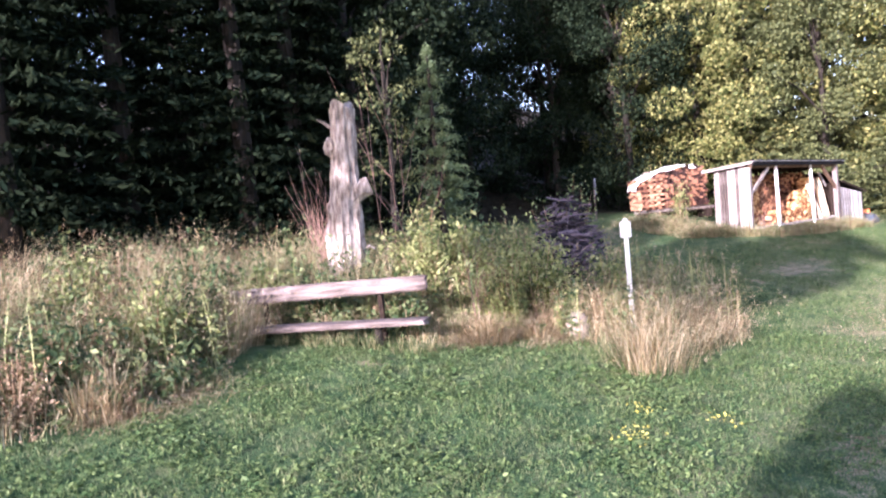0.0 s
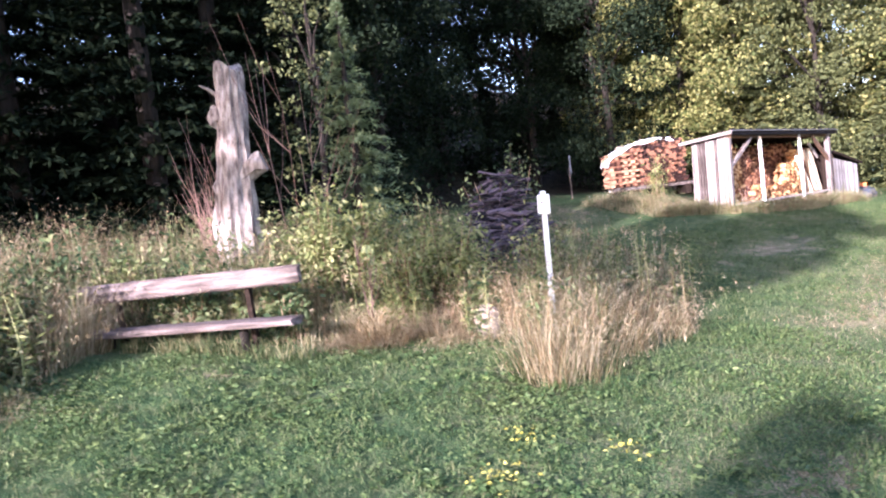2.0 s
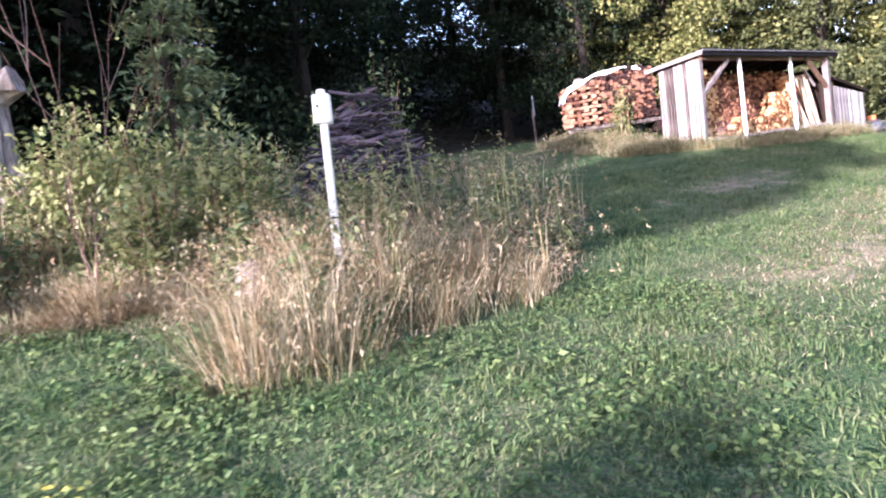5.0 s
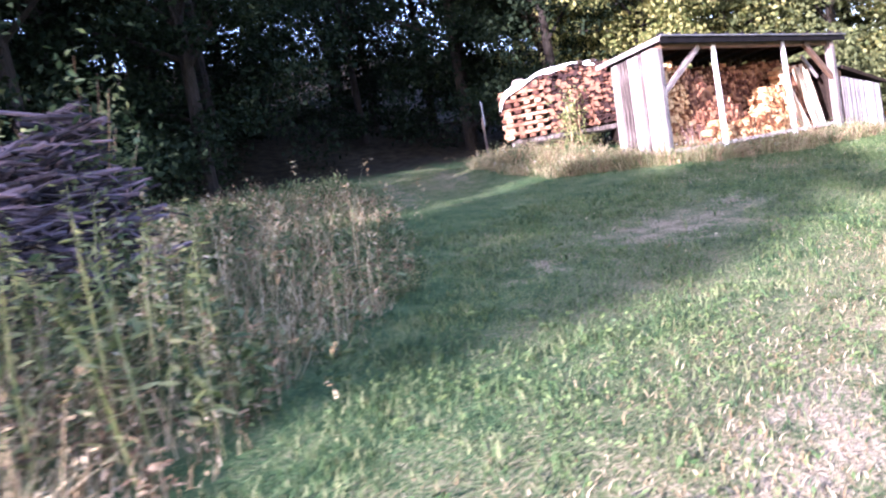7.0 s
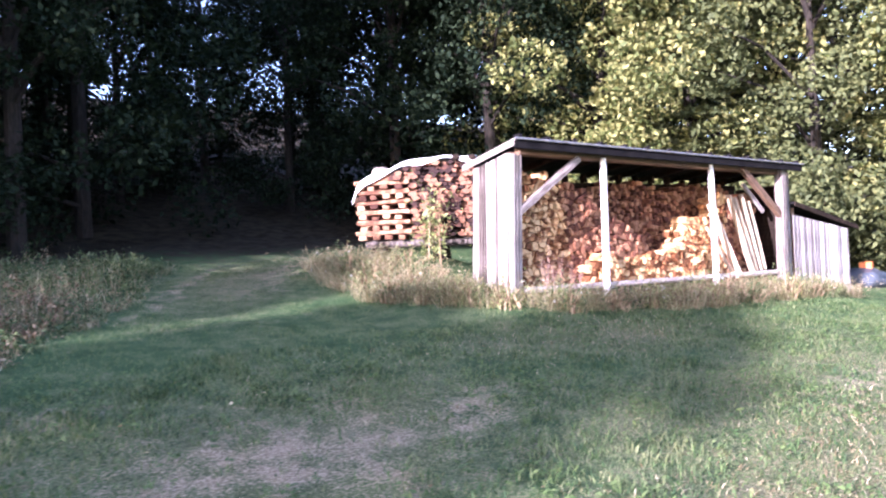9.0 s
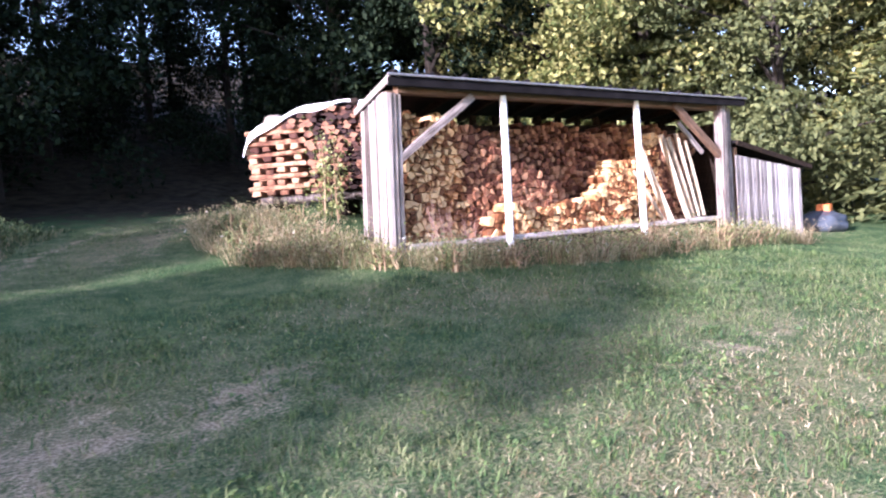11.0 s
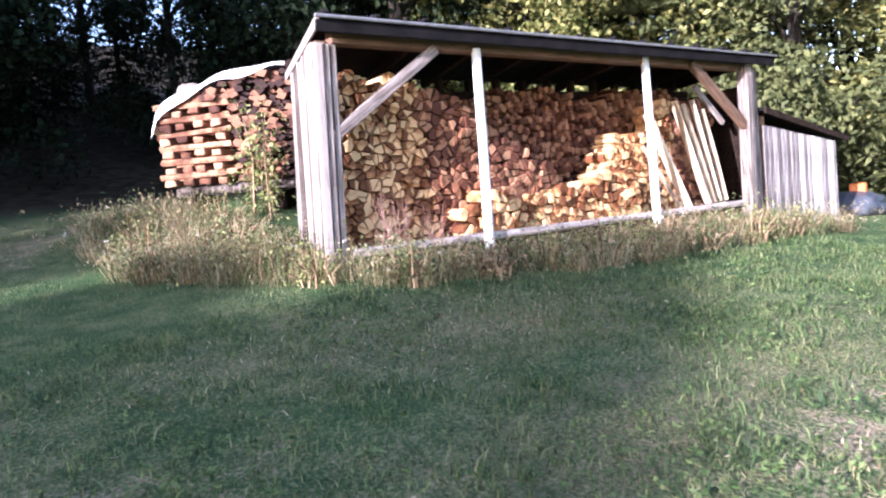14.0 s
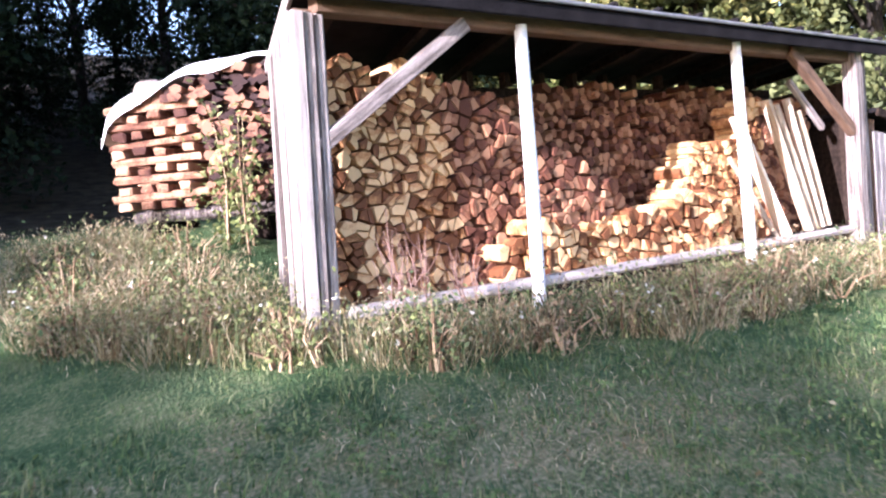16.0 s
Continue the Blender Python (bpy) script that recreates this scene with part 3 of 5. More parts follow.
# planks and poles that lean at the shed's far end
for k, (xt, zt, xb, zb, w, rnd) in enumerate(((24.83, 3.93, 25.33, 2.72, 0.16, 0), (24.72, 3.55, 25.2, 2.72, 0.06, 1), (25.42, 4.10, 25.80, 2.74, 0.13, 0),
                                              (25.62, 4.06, 25.95, 2.74, 0.10, 1), (25.86, 4.12, 26.12, 2.75, 0.11, 0), (26.1, 4.0, 26.28, 2.75, 0.09, 1))):
    a, b = Vector((xb, FRONT + 0.10 + 0.02 * k, zb)), Vector((xt, FRONT + 0.24 + 0.02 * k, zt))
    if rnd:
        bm = tube([a, (a + b) / 2 + Vector((0.015, 0, 0)), b], [w / 2, w / 2.1, w / 2.4], 9, 0.08, k)
        ob = part("leaning_pole", bm, M["pale_plank"])
        tagged(ob, "peeled pole leaning inside the wood shed", "pole", "planks and poles leaning in the shed")
    else:
        d = b - a
        ob = part("leaning_plank", board((w, 0.035, d.length), 0.006, 0.006, k), M["pale_plank"], m=Matrix.Translation((a + b) / 2) @ d.to_track_quat("Z", "Y").to_matrix().to_4x4())
        tagged(ob, "pale sawn plank leaning inside the wood shed", "plank", "planks and poles leaning in the shed")


# ---- the lean-to at the shed's end ----
def make_annex():
    x0, x1 = 26.95, 28.9
    zero = Vector((x0, FRONT, gz(x0, FRONT) - 0.1))
    an = thing("lean_to", "low grey board lean-to with a sloping dark roof", "shed", Matrix.Translation(zero))
    n = 17
    for k in range(n):
        x = x0 + (k + 0.5) / n * (x1 - x0)
        top = 3.72 - 0.29 * (x - x0) / (x1 - x0)
        bot = 2.12
        part("wall_board", board(((x1 - x0) / n - 0.014, 0.025, top - bot), 0.004, 0.004, k + 200), M["lean_to_wood"], an,
             m=Matrix.Translation(Vector((x, FRONT + random.uniform(-0.006, 0.006), (top + bot) / 2)) - zero))
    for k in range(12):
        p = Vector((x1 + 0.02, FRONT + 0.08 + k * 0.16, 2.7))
        part("side_board", board((0.025, 0.15, 1.25), 0.004, 0.003, k + 230), M["dark_shaded_wood"], an, m=Matrix.Translation(p - zero))
    slope = math.degrees(math.atan2(0.45, x1 - x0 + 0.2))
    part("roof", board((2.3, 2.0, 0.05), 0.01, 0.004, 3), M["roof"], an, "dark roof boards", Matrix.Translation(Vector((28.0, FRONT + 0.9, 3.70)) - zero) @ pose(0, 0, 0, 0, slope, 0))
    part("fascia", board((2.3, 0.035, 0.09), 0.006, 0.003, 4), M["dark_shaded_wood"], an, "", Matrix.Translation(Vector((28.0, FRONT - 0.10, 3.68)) - zero) @ pose(0, 0, 0, 0, slope, 0))
    part("corner_post", board((0.09, 0.09, 1.5), 0.01), M["beam"], an, "", Matrix.Translation(Vector((x0 + 0.05, FRONT + 0.06, 3.1)) - zero))


make_annex()


# ---- the stack of split logs beside the shed ----
def make_stack():
    a, b = Vector((19.93, 15.78, 0)), Vector((21.72, 14.25, 0))
    along = (b - a).normalized()
    base = 3.60
    turn = math.degrees(math.atan2(along.y, along.x))
    stack = thing("log_stack", "stack of reddish split logs with a cross-laid end", "log pile", Matrix.Translation((a.x, a.y, base)) @ pose(0, 0, 0, 0, 0, turn))
    length = (b - a).length
    r = random.Random(3)

    def stick(x, y, z, lx, ly, s):
        m = Matrix.Translation((x, y, z)) @ pose(0, 0, 0, r.uniform(-3, 3), r.uniform(-2, 2), r.uniform(-3, 3))
        part("split_log", board((lx * r.uniform(0.93, 1.05), ly * r.uniform(0.93, 1.03), s), 0.012, 0.012, r.randint(0, 999)), M["red_piece"], stack, "", m)

    # cross-laid end: layers lengthways and layers end on
    step = 0.086
    for layer in range(12):
        z = step * (layer + 0.5)
        if layer % 2:
            for y in (0.06, 0.34, 0.62, 0.88):
                stick(0.44, y, z, 0.95, 0.11, 0.065)
        else:
            for x in (0.08, 0.30, 0.52, 0.76):
                stick(x + r.uniform(-0.03, 0.03), 0.46, z, 0.13, 0.98, step * 0.96)
    # the heaped rest, cut ends outwards
    vs, fs, at = [], [], 0
    x, pitch = 0, 0.088
    top = lambda x: 0.95 + 0.36 * min(1.0, max(0, x - 0.1) / 1.1) ** 0.8 - 0.10 * max(0, x - 1.9)
    for row in range(24):
        z = pitch * 0.82 * (row + 0.5)
        x = 0.98 + pitch * 0.5 * (row % 2)
        if z > 1.0:
            x = 0.12
        while x < length:
            if z < top(x):
                n = r.choice((3, 4, 4, 5))
                q0, rad = r.uniform(0, 6), pitch * r.uniform(0.5, 0.78)
                dy = r.uniform(-0.10, 0.07)
                sk = r.uniform(-0.12, 0.12)
                for yy, off in ((dy, 0.0), (0.95 + dy, sk)):
                    for k in range(n):
                        q = q0 + 6.2832 * k / n
                        vs.append((x + off + rad * 1.25 * math.cos(q), yy, z + rad * 0.8 * math.sin(q)))
                for k in range(n):
                    fs.append((at + k, at + n + k, at + n + (k + 1) % n, at + (k + 1) % n))
                fs += [tuple(range(at, at + n)), tuple(range(at + 2 * n - 1, at + n - 1, -1))]
                at += 2 * n
            x += pitch * r.uniform(1.0, 1.5)
    me = bpy.data.meshes.new("stacked_logs")
    me.from_pydata(vs, [], fs)
    me.materials.append(M["red_wood"])
    part("stacked_wood", me, None, stack, "reddish brown split logs, ends outwards")["kind"] = "stuff"
    for y in (0.15, 0.8):
        part("rail", tube([(0.1, y, -0.07), (1.4, y, -0.08), (length + 0.3, y, -0.10)], [0.07, 0.065, 0.06], 9, 0.08, 4), M["grey_wood"], stack, "pale log rail under the stack")
    for x in (0.3, 1.4, 2.4):
        part("support", board((0.2, 1.0, 0.30), 0.03, 0.01, 5), M["dark_shaded_wood"], stack, "", Matrix.Translation((x, 0.5, -0.28)))

    # the tarpaulin over the top, hanging over the end
    bm = bmesh.new()
    nx, ny = 26, 10
    grid = []
    for i in range(nx + 1):
        row = []
        s = -0.07 + 2.15 * i / nx
        for j in range(ny + 1):
            y = -0.055 + 0.015 * math.sin(8 * s) if j == 0 else -0.04 + 1.1 * (j - 1) / ny
            z = top(max(0.1, s)) + 0.06 + 0.02 * math.sin(9 * s + 3 * y) + 0.018 * math.sin(14 * y + s * 3)
            if s < 0.08:
                z = top(0.1) + 0.06 - (0.08 - s) * 1.3
            if i == 0:
                z -= 0.13 + 0.03 * math.sin(9 * y)
            if j == 0:
                z -= 0.10 + 0.035 * math.sin(7 * s) - 0.02 * s
            row.append(bm.verts.new((s, y, z)))
        grid.append(row)
    for i in range(nx):
        for j in range(ny):
            bm.faces.new((grid[i][j], grid[i + 1][j], grid[i + 1][j + 1], grid[i][j + 1]))
    got = bmesh.ops.extrude_face_region(bm, geom=bm.faces[:])
    bmesh.ops.translate(bm, verts=[v for v in got["geom"] if isinstance(v, bmesh.types.BMVert)], vec=(0, 0, 0.008))
    bmesh.ops.recalc_face_normals(bm, faces=bm.faces[:])
    for f in bm.faces:
        f.smooth = True
    tarp = part("tarpaulin", bm, M["tarp"], m=stack.matrix_basis.copy())
    tagged(tarp, "white tarpaulin draped over the log stack", "tarpaulin")
    for x, y, z, s, mat in ((0.42, 0.10, 1.11, 0.12, "stone"), (1.75, -0.02, 1.32, 0.06, "dark_shaded_wood"), (2.02, -0.02, 1.30, 0.06, "dark_shaded_wood")):
        bm = bmesh.new()
        bmesh.ops.create_icosphere(bm, subdivisions=3, radius=s)
        for v in bm.verts:
            v.co *= 1 + 0.25 * noise.noise(v.co * 9 + Vector((x, y, z)))
            v.co.x *= 1.35
        for f in bm.faces:
            f.smooth = True
        ob = part("weight_stone" if mat == "stone" else "weight_block", bm, M[mat], m=stack.matrix_basis @ Matrix.Translation((x, y, z + s * 0.3)))
        tagged(ob, "stone holding down the white tarpaulin" if mat == "stone" else "dark block holding down the tarpaulin edge", "stone" if mat == "stone" else "block")


make_stack()


# ---- the log bench ----
def make_bench():
    a, b = Vector((3.30, 12.05, 0)), Vector((5.03, 9.46, 0))
    d = b - a
    turn = math.degrees(math.atan2(d.y, d.x))
    g = gz(4.2, 10.7)
    bench = thing("log_bench", "weathered half-log bench with a thick log backrest", "bench", Matrix.Translation((a.x, a.y, g)) @ pose(0, 0, 0, 0, 0, turn))
    L = d.length

    def half_log(w, h, seed, bite):
        bm = bmesh.new()
        rings, n = [], 22
        r = random.Random(seed)
        for i in range(n + 1):
            x = L * i / n
            grow = 1 + 0.10 * math.sin(2.2 * i / n + seed) + r.uniform(-0.02, 0.02)
            ring = []
            for k in range(12):
                q = 2 * math.pi * k / 12
                cy, cz = math.cos(q), math.sin(q)
                y = w / 2 * math.copysign(abs(cy) ** 0.6, cy) * grow
                z = h / 2 * math.copysign(abs(cz) ** 0.55, cz) * grow * (1 + bite * r.uniform(-1, 1))
                ring.append(bm.verts.new((x + (r.uniform(-0.02, 0.02) if i in (0, n) else 0), y, z)))
            rings.append(ring)
        for u, v in zip(rings, rings[1:]):
            for k in range(12):
                bm.faces.new((u[k], u[(k + 1) % 12], v[(k + 1) % 12], v[k]))
        bm.faces.new(rings[0][::-1])
        bm.faces.new(rings[-1])
        bmesh.ops.recalc_face_normals(bm, faces=bm.faces[:])
        return bm

    part("backrest", half_log(0.13, 0.22, 1, 0.05), M["log_bench"], bench, "thick split-log backrest", pose(0, 0, 3.10 - g, -8, -0.3, 0))
    part("seat", half_log(0.40, 0.10, 2, 0.06), M["log_bench"], bench, "grey split-log seat", pose(0.02, -0.24, 2.63 - g, 0, 0.6, 0))
    for x in (0.5, L - 0.75):
        part("support", board((0.07, 0.06, 0.9), 0.01, 0.006, 7), M["dark_shaded_wood"], bench, "", pose(x, 0.10, 0.40, 4, 0, 0))
        part("foot", tube([(x, -0.14, -0.1), (x, -0.14, 2.58 - g)], [0.06, 0.055], 10, 0.06, 8), M["bark"], bench, "short log under the seat")


make_bench()


# ---- the dead trunk ----
def lump(bm, centre, size, stretch, seed):
    got = bmesh.ops.create_icosphere(bm, subdivisions=3, radius=size)
    for v in got["verts"]:
        v.co = Vector((v.co.x * stretch[0], v.co.y * stretch[1], v.co.z * stretch[2])) * (1 + 0.30 * noise.noise(v.co * (2.2 / size) + Vector((seed, 0, 0)))) + Vector(centre)


SNAG = Vector((5.86, 12.59, 0))


def make_snag():
    x, y = SNAG.x, SNAG.y
    g = gz(x, y)
    snag = thing("dead_tree_trunk", "pale bark-less dead tree trunk with knots and a broken limb", "tree trunk", Matrix.Translation((x, y, g)) @ pose(0, 0, 0, 1.6, 1.9, 0))
    top = 6.2 - g
    bm = bmesh.new()
    n, sides = 60, 34
    rings = []
    for i in range(n + 1):
        s = i / n
        z = -0.1 + (top + 0.1) * s
        rad = 0.31 - 0.10 * s + 0.06 * max(0, 0.16 - s) * 4 + 0.05 * math.exp(-((s - 0.28) / 0.14) ** 2)
        rad += 0.03 * math.exp(-((s - 0.45) / 0.07) ** 2)
        ring = []
        for k in range(sides):
            q = 2 * math.pi * k / sides
            bumpy = 1 + 0.20 * noise.noise(Vector((2.2 * math.cos(q), 2.2 * math.sin(q), z * 1.2))) + 0.16 * noise.noise(Vector((6 * math.cos(q), 6 * math.sin(q), z * 0.9))) + 0.08 * noise.noise(Vector((11 * math.cos(q), 11 * math.sin(q), z * 5)))
            zz = z + (0.10 * math.sin(2 * q + 1) if i == n else 0)
            ring.append(bm.verts.new((rad * bumpy * math.cos(q) + 0.05 * s, rad * bumpy * math.sin(q) + 0.04 * math.sin(3 * s), zz)))
        rings.append(ring)
    for u, w in zip(rings, rings[1:]):
        for k in range(sides):
            bm.faces.new((u[k], u[(k + 1) % sides], w[(k + 1) % sides], w[k]))
    bm.faces.new(rings[-1])
    bm.faces.new(rings[0][::-1])
    part("trunk", bm, M["snag"], snag)
    bm = tube([(0.08, -0.06, 1.95), (0.24, -0.18, 2.08), (0.36, -0.28, 2.14)], [0.17, 0.18, 0.15], 14, 0.2, 5)
    part("broken_limb", bm, M["snag"], snag, "short broken limb stump")
    for k, (p, s) in enumerate((((-0.16, 0.13, 2.85), 0.12), ((-0.2, 0.12, 1.75), 0.11))):
        bm = bmesh.new()
        lump(bm, p, s, (1, 1, 1.5), 2 + 2 * k)
        part("knot", bm, M["snag"], snag)
    for k, pts in enumerate((((-0.13, 0.11, 3.2), (-0.23, 0.2, 3.3), (-0.32, 0.28, 3.36)), ((0.1, -0.1, 0.9), (0.26, -0.3, 1.05), (0.34, -0.36, 1.0)))):
        part("stub", tube(pts, [0.035, 0.028, 0.012], 7, 0.1, k), M["snag"], snag)


make_snag()


def twigs(name, label, x, y, count, height, spread, seed, mat="twig", lean=(0, 0), z0=0.0, thick=0.012):
    """A bare shrub: many thin forking stems in one mesh."""
    r = random.Random(seed)
    bm = bmesh.new()
    for k in range(count):
        q = r.uniform(0, 6.28)
        p = Vector((r.uniform(-0.15, 0.15), r.uniform(-0.15, 0.15), 0))
        d = Vector((math.cos(q) * spread + lean[0], math.sin(q) * spread + lean[1], 1)).normalized()
        h = height * r.uniform(0.6, 1.0)
        pts = [p]
        for s in range(5):
            d = (d + Vector((r.uniform(-0.15, 0.15), r.uniform(-0.15, 0.15), 0.05))).normalized()
            pts.append(pts[-1] + d * h / 5)
        tube(pts, [thick * (1 - 0.16 * s) for s in range(6)], 4, 0.0, k, bm)
        for s in (2, 3, 3, 4):
            d2 = (d + Vector((r.uniform(-0.7, 0.7), r.uniform(-0.7, 0.7), 0.1))).normalized()
            tube([pts[s], pts[s] + d2 * h * 0.16, pts[s] + (d2 + Vector((0, 0, 0.3))) * h * 0.3], [thick * 0.5, thick * 0.4, thick * 0.25], 4, 0.0, k, bm)
    ob = part(name, bm, M[mat], m=Matrix.Translation((x, y, gz(x, y) + z0)))
    return tagged(ob, label, "shrub")


twigs("bare_shrub", "bare reddish twigs of a shrub beside the dead trunk", 5.72, 12.85, 18, 2.7, 0.22, 1, lean=(-0.08, 0.08), thick=0.009)
twigs("bare_shrub", "tall bare curved branches beside the dead trunk", 6.9, 12.6, 5, 4.1, 0.25, 2, lean=(0.12, -0.05), thick=0.013)
twigs("dry_stalk", "dry brown seed stalk of a dock plant", 5.95, 9.55, 2, 1.6, 0.06, 3, thick=0.014)


# ---- the white marker post ----
def make_marker():
    x, y = 7.36, 7.66
    g = gz(x, y)
    post = thing("marker_post", "white wooden post with a white box on top", "post", Matrix.Translation((x, y, g)) @ pose(0, 0, 0, -3.0, 5.5, 0) @ pose(0, 0, 0, 0, 0, -40))
    part("pole", board((0.065, 0.05, 3.46 - g + 0.2), 0.008), M["white"], post, "", Matrix.Translation((0, 0, (3.46 - g - 0.2) / 2)))
    box = part("box", board((0.145, 0.11, 0.24), 0.01), M["white"], post, "small white box with a clipped top", Matrix.Translation((0, 0, 3.58 - g)))
    part("cap", board((0.07, 0.07, 0.05), 0.012), M["white"], post, "", Matrix.Translation((0, 0, 3.72 - g)))
    part("hole", tube([(-0.03, -0.062, 0.02), (-0.03, -0.05, 0.02)], [0.012, 0.012], 12), M["dark_shaded_wood"], box, "small dark mark")


make_marker()


def rock(name, label, x, y, size, stretch, seed, mat="stone", lift=0.3):
    bm = bmesh.new()
    lump(bm, (0, 0, 0), size, stretch, seed)
    for f in bm.faces:
        f.smooth = True
    return tagged(part(name, bm, M[mat], m=Matrix.Translation((x, y, gz(x, y) + size * stretch[2] * lift))), label, "stone")


rock("boundary_stone", "pale upright stone half hidden in dry grass", 6.9, 8.3, 0.19, (0.9, 0.9, 1.25), 3, lift=0.7)


# ---- the heap of brushwood ----
def make_brush():
    a, b = Vector((8.35, 9.35, 0)), Vector((10.25, 11.05, 0))
    r = random.Random(8)
    bm = bmesh.new()
    for k in range(2000):
        s = r.random()
        across = r.gauss(0, 0.38)
        side = (b - a).normalized().cross(Vector((0, 0, 1)))
        p = a.lerp(b, s) + side * across
        top = (0.35 + 1.6 * s) * (1 - min(1, abs(across) / 0.9) ** 1.5)
        z = gz(p.x, p.y) + top * r.random() ** 0.6 + 0.04
        heading = r.gauss(-0.66, 0.6)
        l = r.uniform(0.25, 0.8)
        d = Vector((math.cos(heading), math.sin(heading), r.gauss(0.06, 0.26))) * l / 2
        t = r.uniform(0.006, 0.022) if r.random() < 0.85 else r.uniform(0.025, 0.04)
        p.z = z
        bend = Vector((r.uniform(-0.05, 0.05), r.uniform(-0.05, 0.05), r.uniform(0, 0.06)))
        tube([p - d, p + bend, p + d], [t, t * 0.9, t * 0.6], 5, 0.1, k, bm)
    tagged(part("brushwood_heap", bm, M["brush"]), "long heap of grey branches and brushwood in tall grass", "brushwood", kind="stuff")


make_brush()

# ---- far clutter: a box on a post at the wood's edge, covered heap and boulder past the lean-to ----
def far_clutter():
    x, y = 22.6, 19.5
    g = gz(x, y)
    sign = thing("sign_post", "small pale board on a post at the wood's edge", "sign", Matrix.Translation((x, y, g)) @ pose(0, 0, 0, 0, 0, 45))
    part("pole", board((0.08, 0.06, 1.2), 0.008), M["grey_wood"], sign, "", Matrix.Translation((0, 0, 0.55)))
    part("panel", board((0.32, 0.04, 0.65), 0.01), M["blue_tarp"], sign, "pale grey board", Matrix.Translation((0, -0.05, 1.25)))
    x, y = 30.3, 12.4
    rock("covered_mound", "low heap under a grey-blue tarpaulin", x, y, 0.42, (1.3, 1.0, 0.6), 5, "blue_tarp", 0.5)["category"] = "heap"
    box = part("crate", board((0.32, 0.26, 0.18), 0.02), M["orange"], m=pose(x + 0.1, y, gz(x, y) + 0.42, 0, 0, 20))
    tagged(box, "orange plastic crate on the covered heap", "crate")
    rock("boulder", "pale boulder at the edge of the meadow", 30.6, 10.6, 0.55, (1.2, 1.0, 0.7), 9)
    bl = part("barrel", tube([(0, 0, 0), (0, 0, 0.05), (0, 0, 0.5), (0, 0, 1.0), (0, 0, 1.05)], [0.27, 0.29, 0.30, 0.29, 0.27], 20), M["blue"], m=pose(31.9, 11.4, gz(31.9, 11.4)))
    tagged(bl, "blue plastic barrel standing by the trees", "barrel")


far_clutter()


# ---- trees ----
def conifer_meshes(height, radius, seed, mat, levels=26, spray=0.55, per=16, open_foot=0.10, slim=0.42, taper=0.8):
    """Trunk and crown of a spruce: whorls of drooping boughs with many sprays."""
    g = np.random.default_rng(seed)
    trunk = tube([(0, 0, -0.3), (0, 0, height * 0.5), (0, 0, height * 0.98)], [radius * 0.085, radius * 0.055, 0.02], 8, 0.05, seed)
    cs, hs, ls = [], [], []
    for k in range(levels):
        s = k / (levels - 1)
        z = height * (open_foot + (1 - open_foot) * s)
        reach = radius * (1 - s) ** taper * g.uniform(0.82, 1.12) + 0.12
        for b in range(int(9 + 6 * (1 - s))):
            q = g.uniform(0, 2 * np.pi)
            r = reach * g.uniform(0.65, 1.08)
            t = np.sort(g.uniform(0.18, 1.0, per))
            side = g.normal(0, 0.10 * r, per) * t
            x = np.cos(q) * r * t - np.sin(q) * side
            y = np.sin(q) * r * t + np.cos(q) * side
            cs.append(np.c_[x, y, z - 0.22 * r * t**1.6 + g.normal(0, 0.05, per)])
            hs.append(q + g.normal(0, 0.6, per))
            ls.append(spray * (0.5 + 0.6 * (1 - 0.5 * t)) * g.uniform(0.7, 1.2, per) * (0.5 + 0.5 * (1 - s)))
    c, h, l = np.concatenate(cs), np.concatenate(hs), np.concatenate(ls)
    v, f = leaves(c, l, l * slim, 0.45, h)
    return trunk, mesh_np("crown", v, f, M[mat])


def broadleaf_meshes(height, radius, seed, mat, clumps=60, per=130, leaf=0.24, low=0.22, stout=1.0, shell=0.45):
    """Trunk with limbs, and a crown of leaf clumps with gaps between them."""
    g = np.random.default_rng(seed)
    r = random.Random(seed)
    bm = bmesh.new()
    tube([(0, 0, -0.3), (0.05, 0.02, height * 0.3), (0.12, -0.05, height * 0.62), (0.1, 0, height * 0.9)], [height * 0.017 * stout, height * 0.013 * stout, height * 0.008 * stout, 0.02], 9, 0.06, seed, bm)
    cs, ls = [], []
    for k in range(clumps):
        s = g.uniform(0, 1) ** 0.8
        z = height * (low + (0.97 - low) * s)
        wide = radius * (0.45 + 0.75 * np.sin(np.pi * min(0.95, 0.18 + 0.75 * s)))
        q = g.uniform(0, 2 * np.pi)
        d = wide * g.uniform(0.35, 1.0)
        p = np.array([np.cos(q) * d, np.sin(q) * d, z])
        if k % 5 == 0:
            tube([(0.06, 0, z * (0.72 if stout > 0.5 else 0.88)), Vector(p * [0.5, 0.5, 0.92]), Vector(p)], [height * 0.006 * min(1, 2 * stout), height * 0.004 * min(1, 2 * stout), 0.012], 5, 0.0, k, bm)
        size = radius * g.uniform(0.22, 0.42)
        pts = g.normal(0, 1, (per, 3))
        pts *= (g.uniform(shell, 1.0, per) / np.linalg.norm(pts, axis=1))[:, None] * size
        pts[:, 2] *= 0.7
        cs.append(p + pts)
        ls.append(leaf * g.uniform(0.55, 1.25, per))
    c, l = np.concatenate(cs), np.concatenate(ls)
    v, f = leaves(c, l, l * 0.62, 0.7)
    return bm, mesh_np("crown", v, f, M[mat])


def tree_kind(kind_label, meshes, trunk_mat="bark"):
    trunk, crown = meshes
    return {"label": kind_label, "trunk": trunk, "crown": crown, "mat": trunk_mat, "first": None}


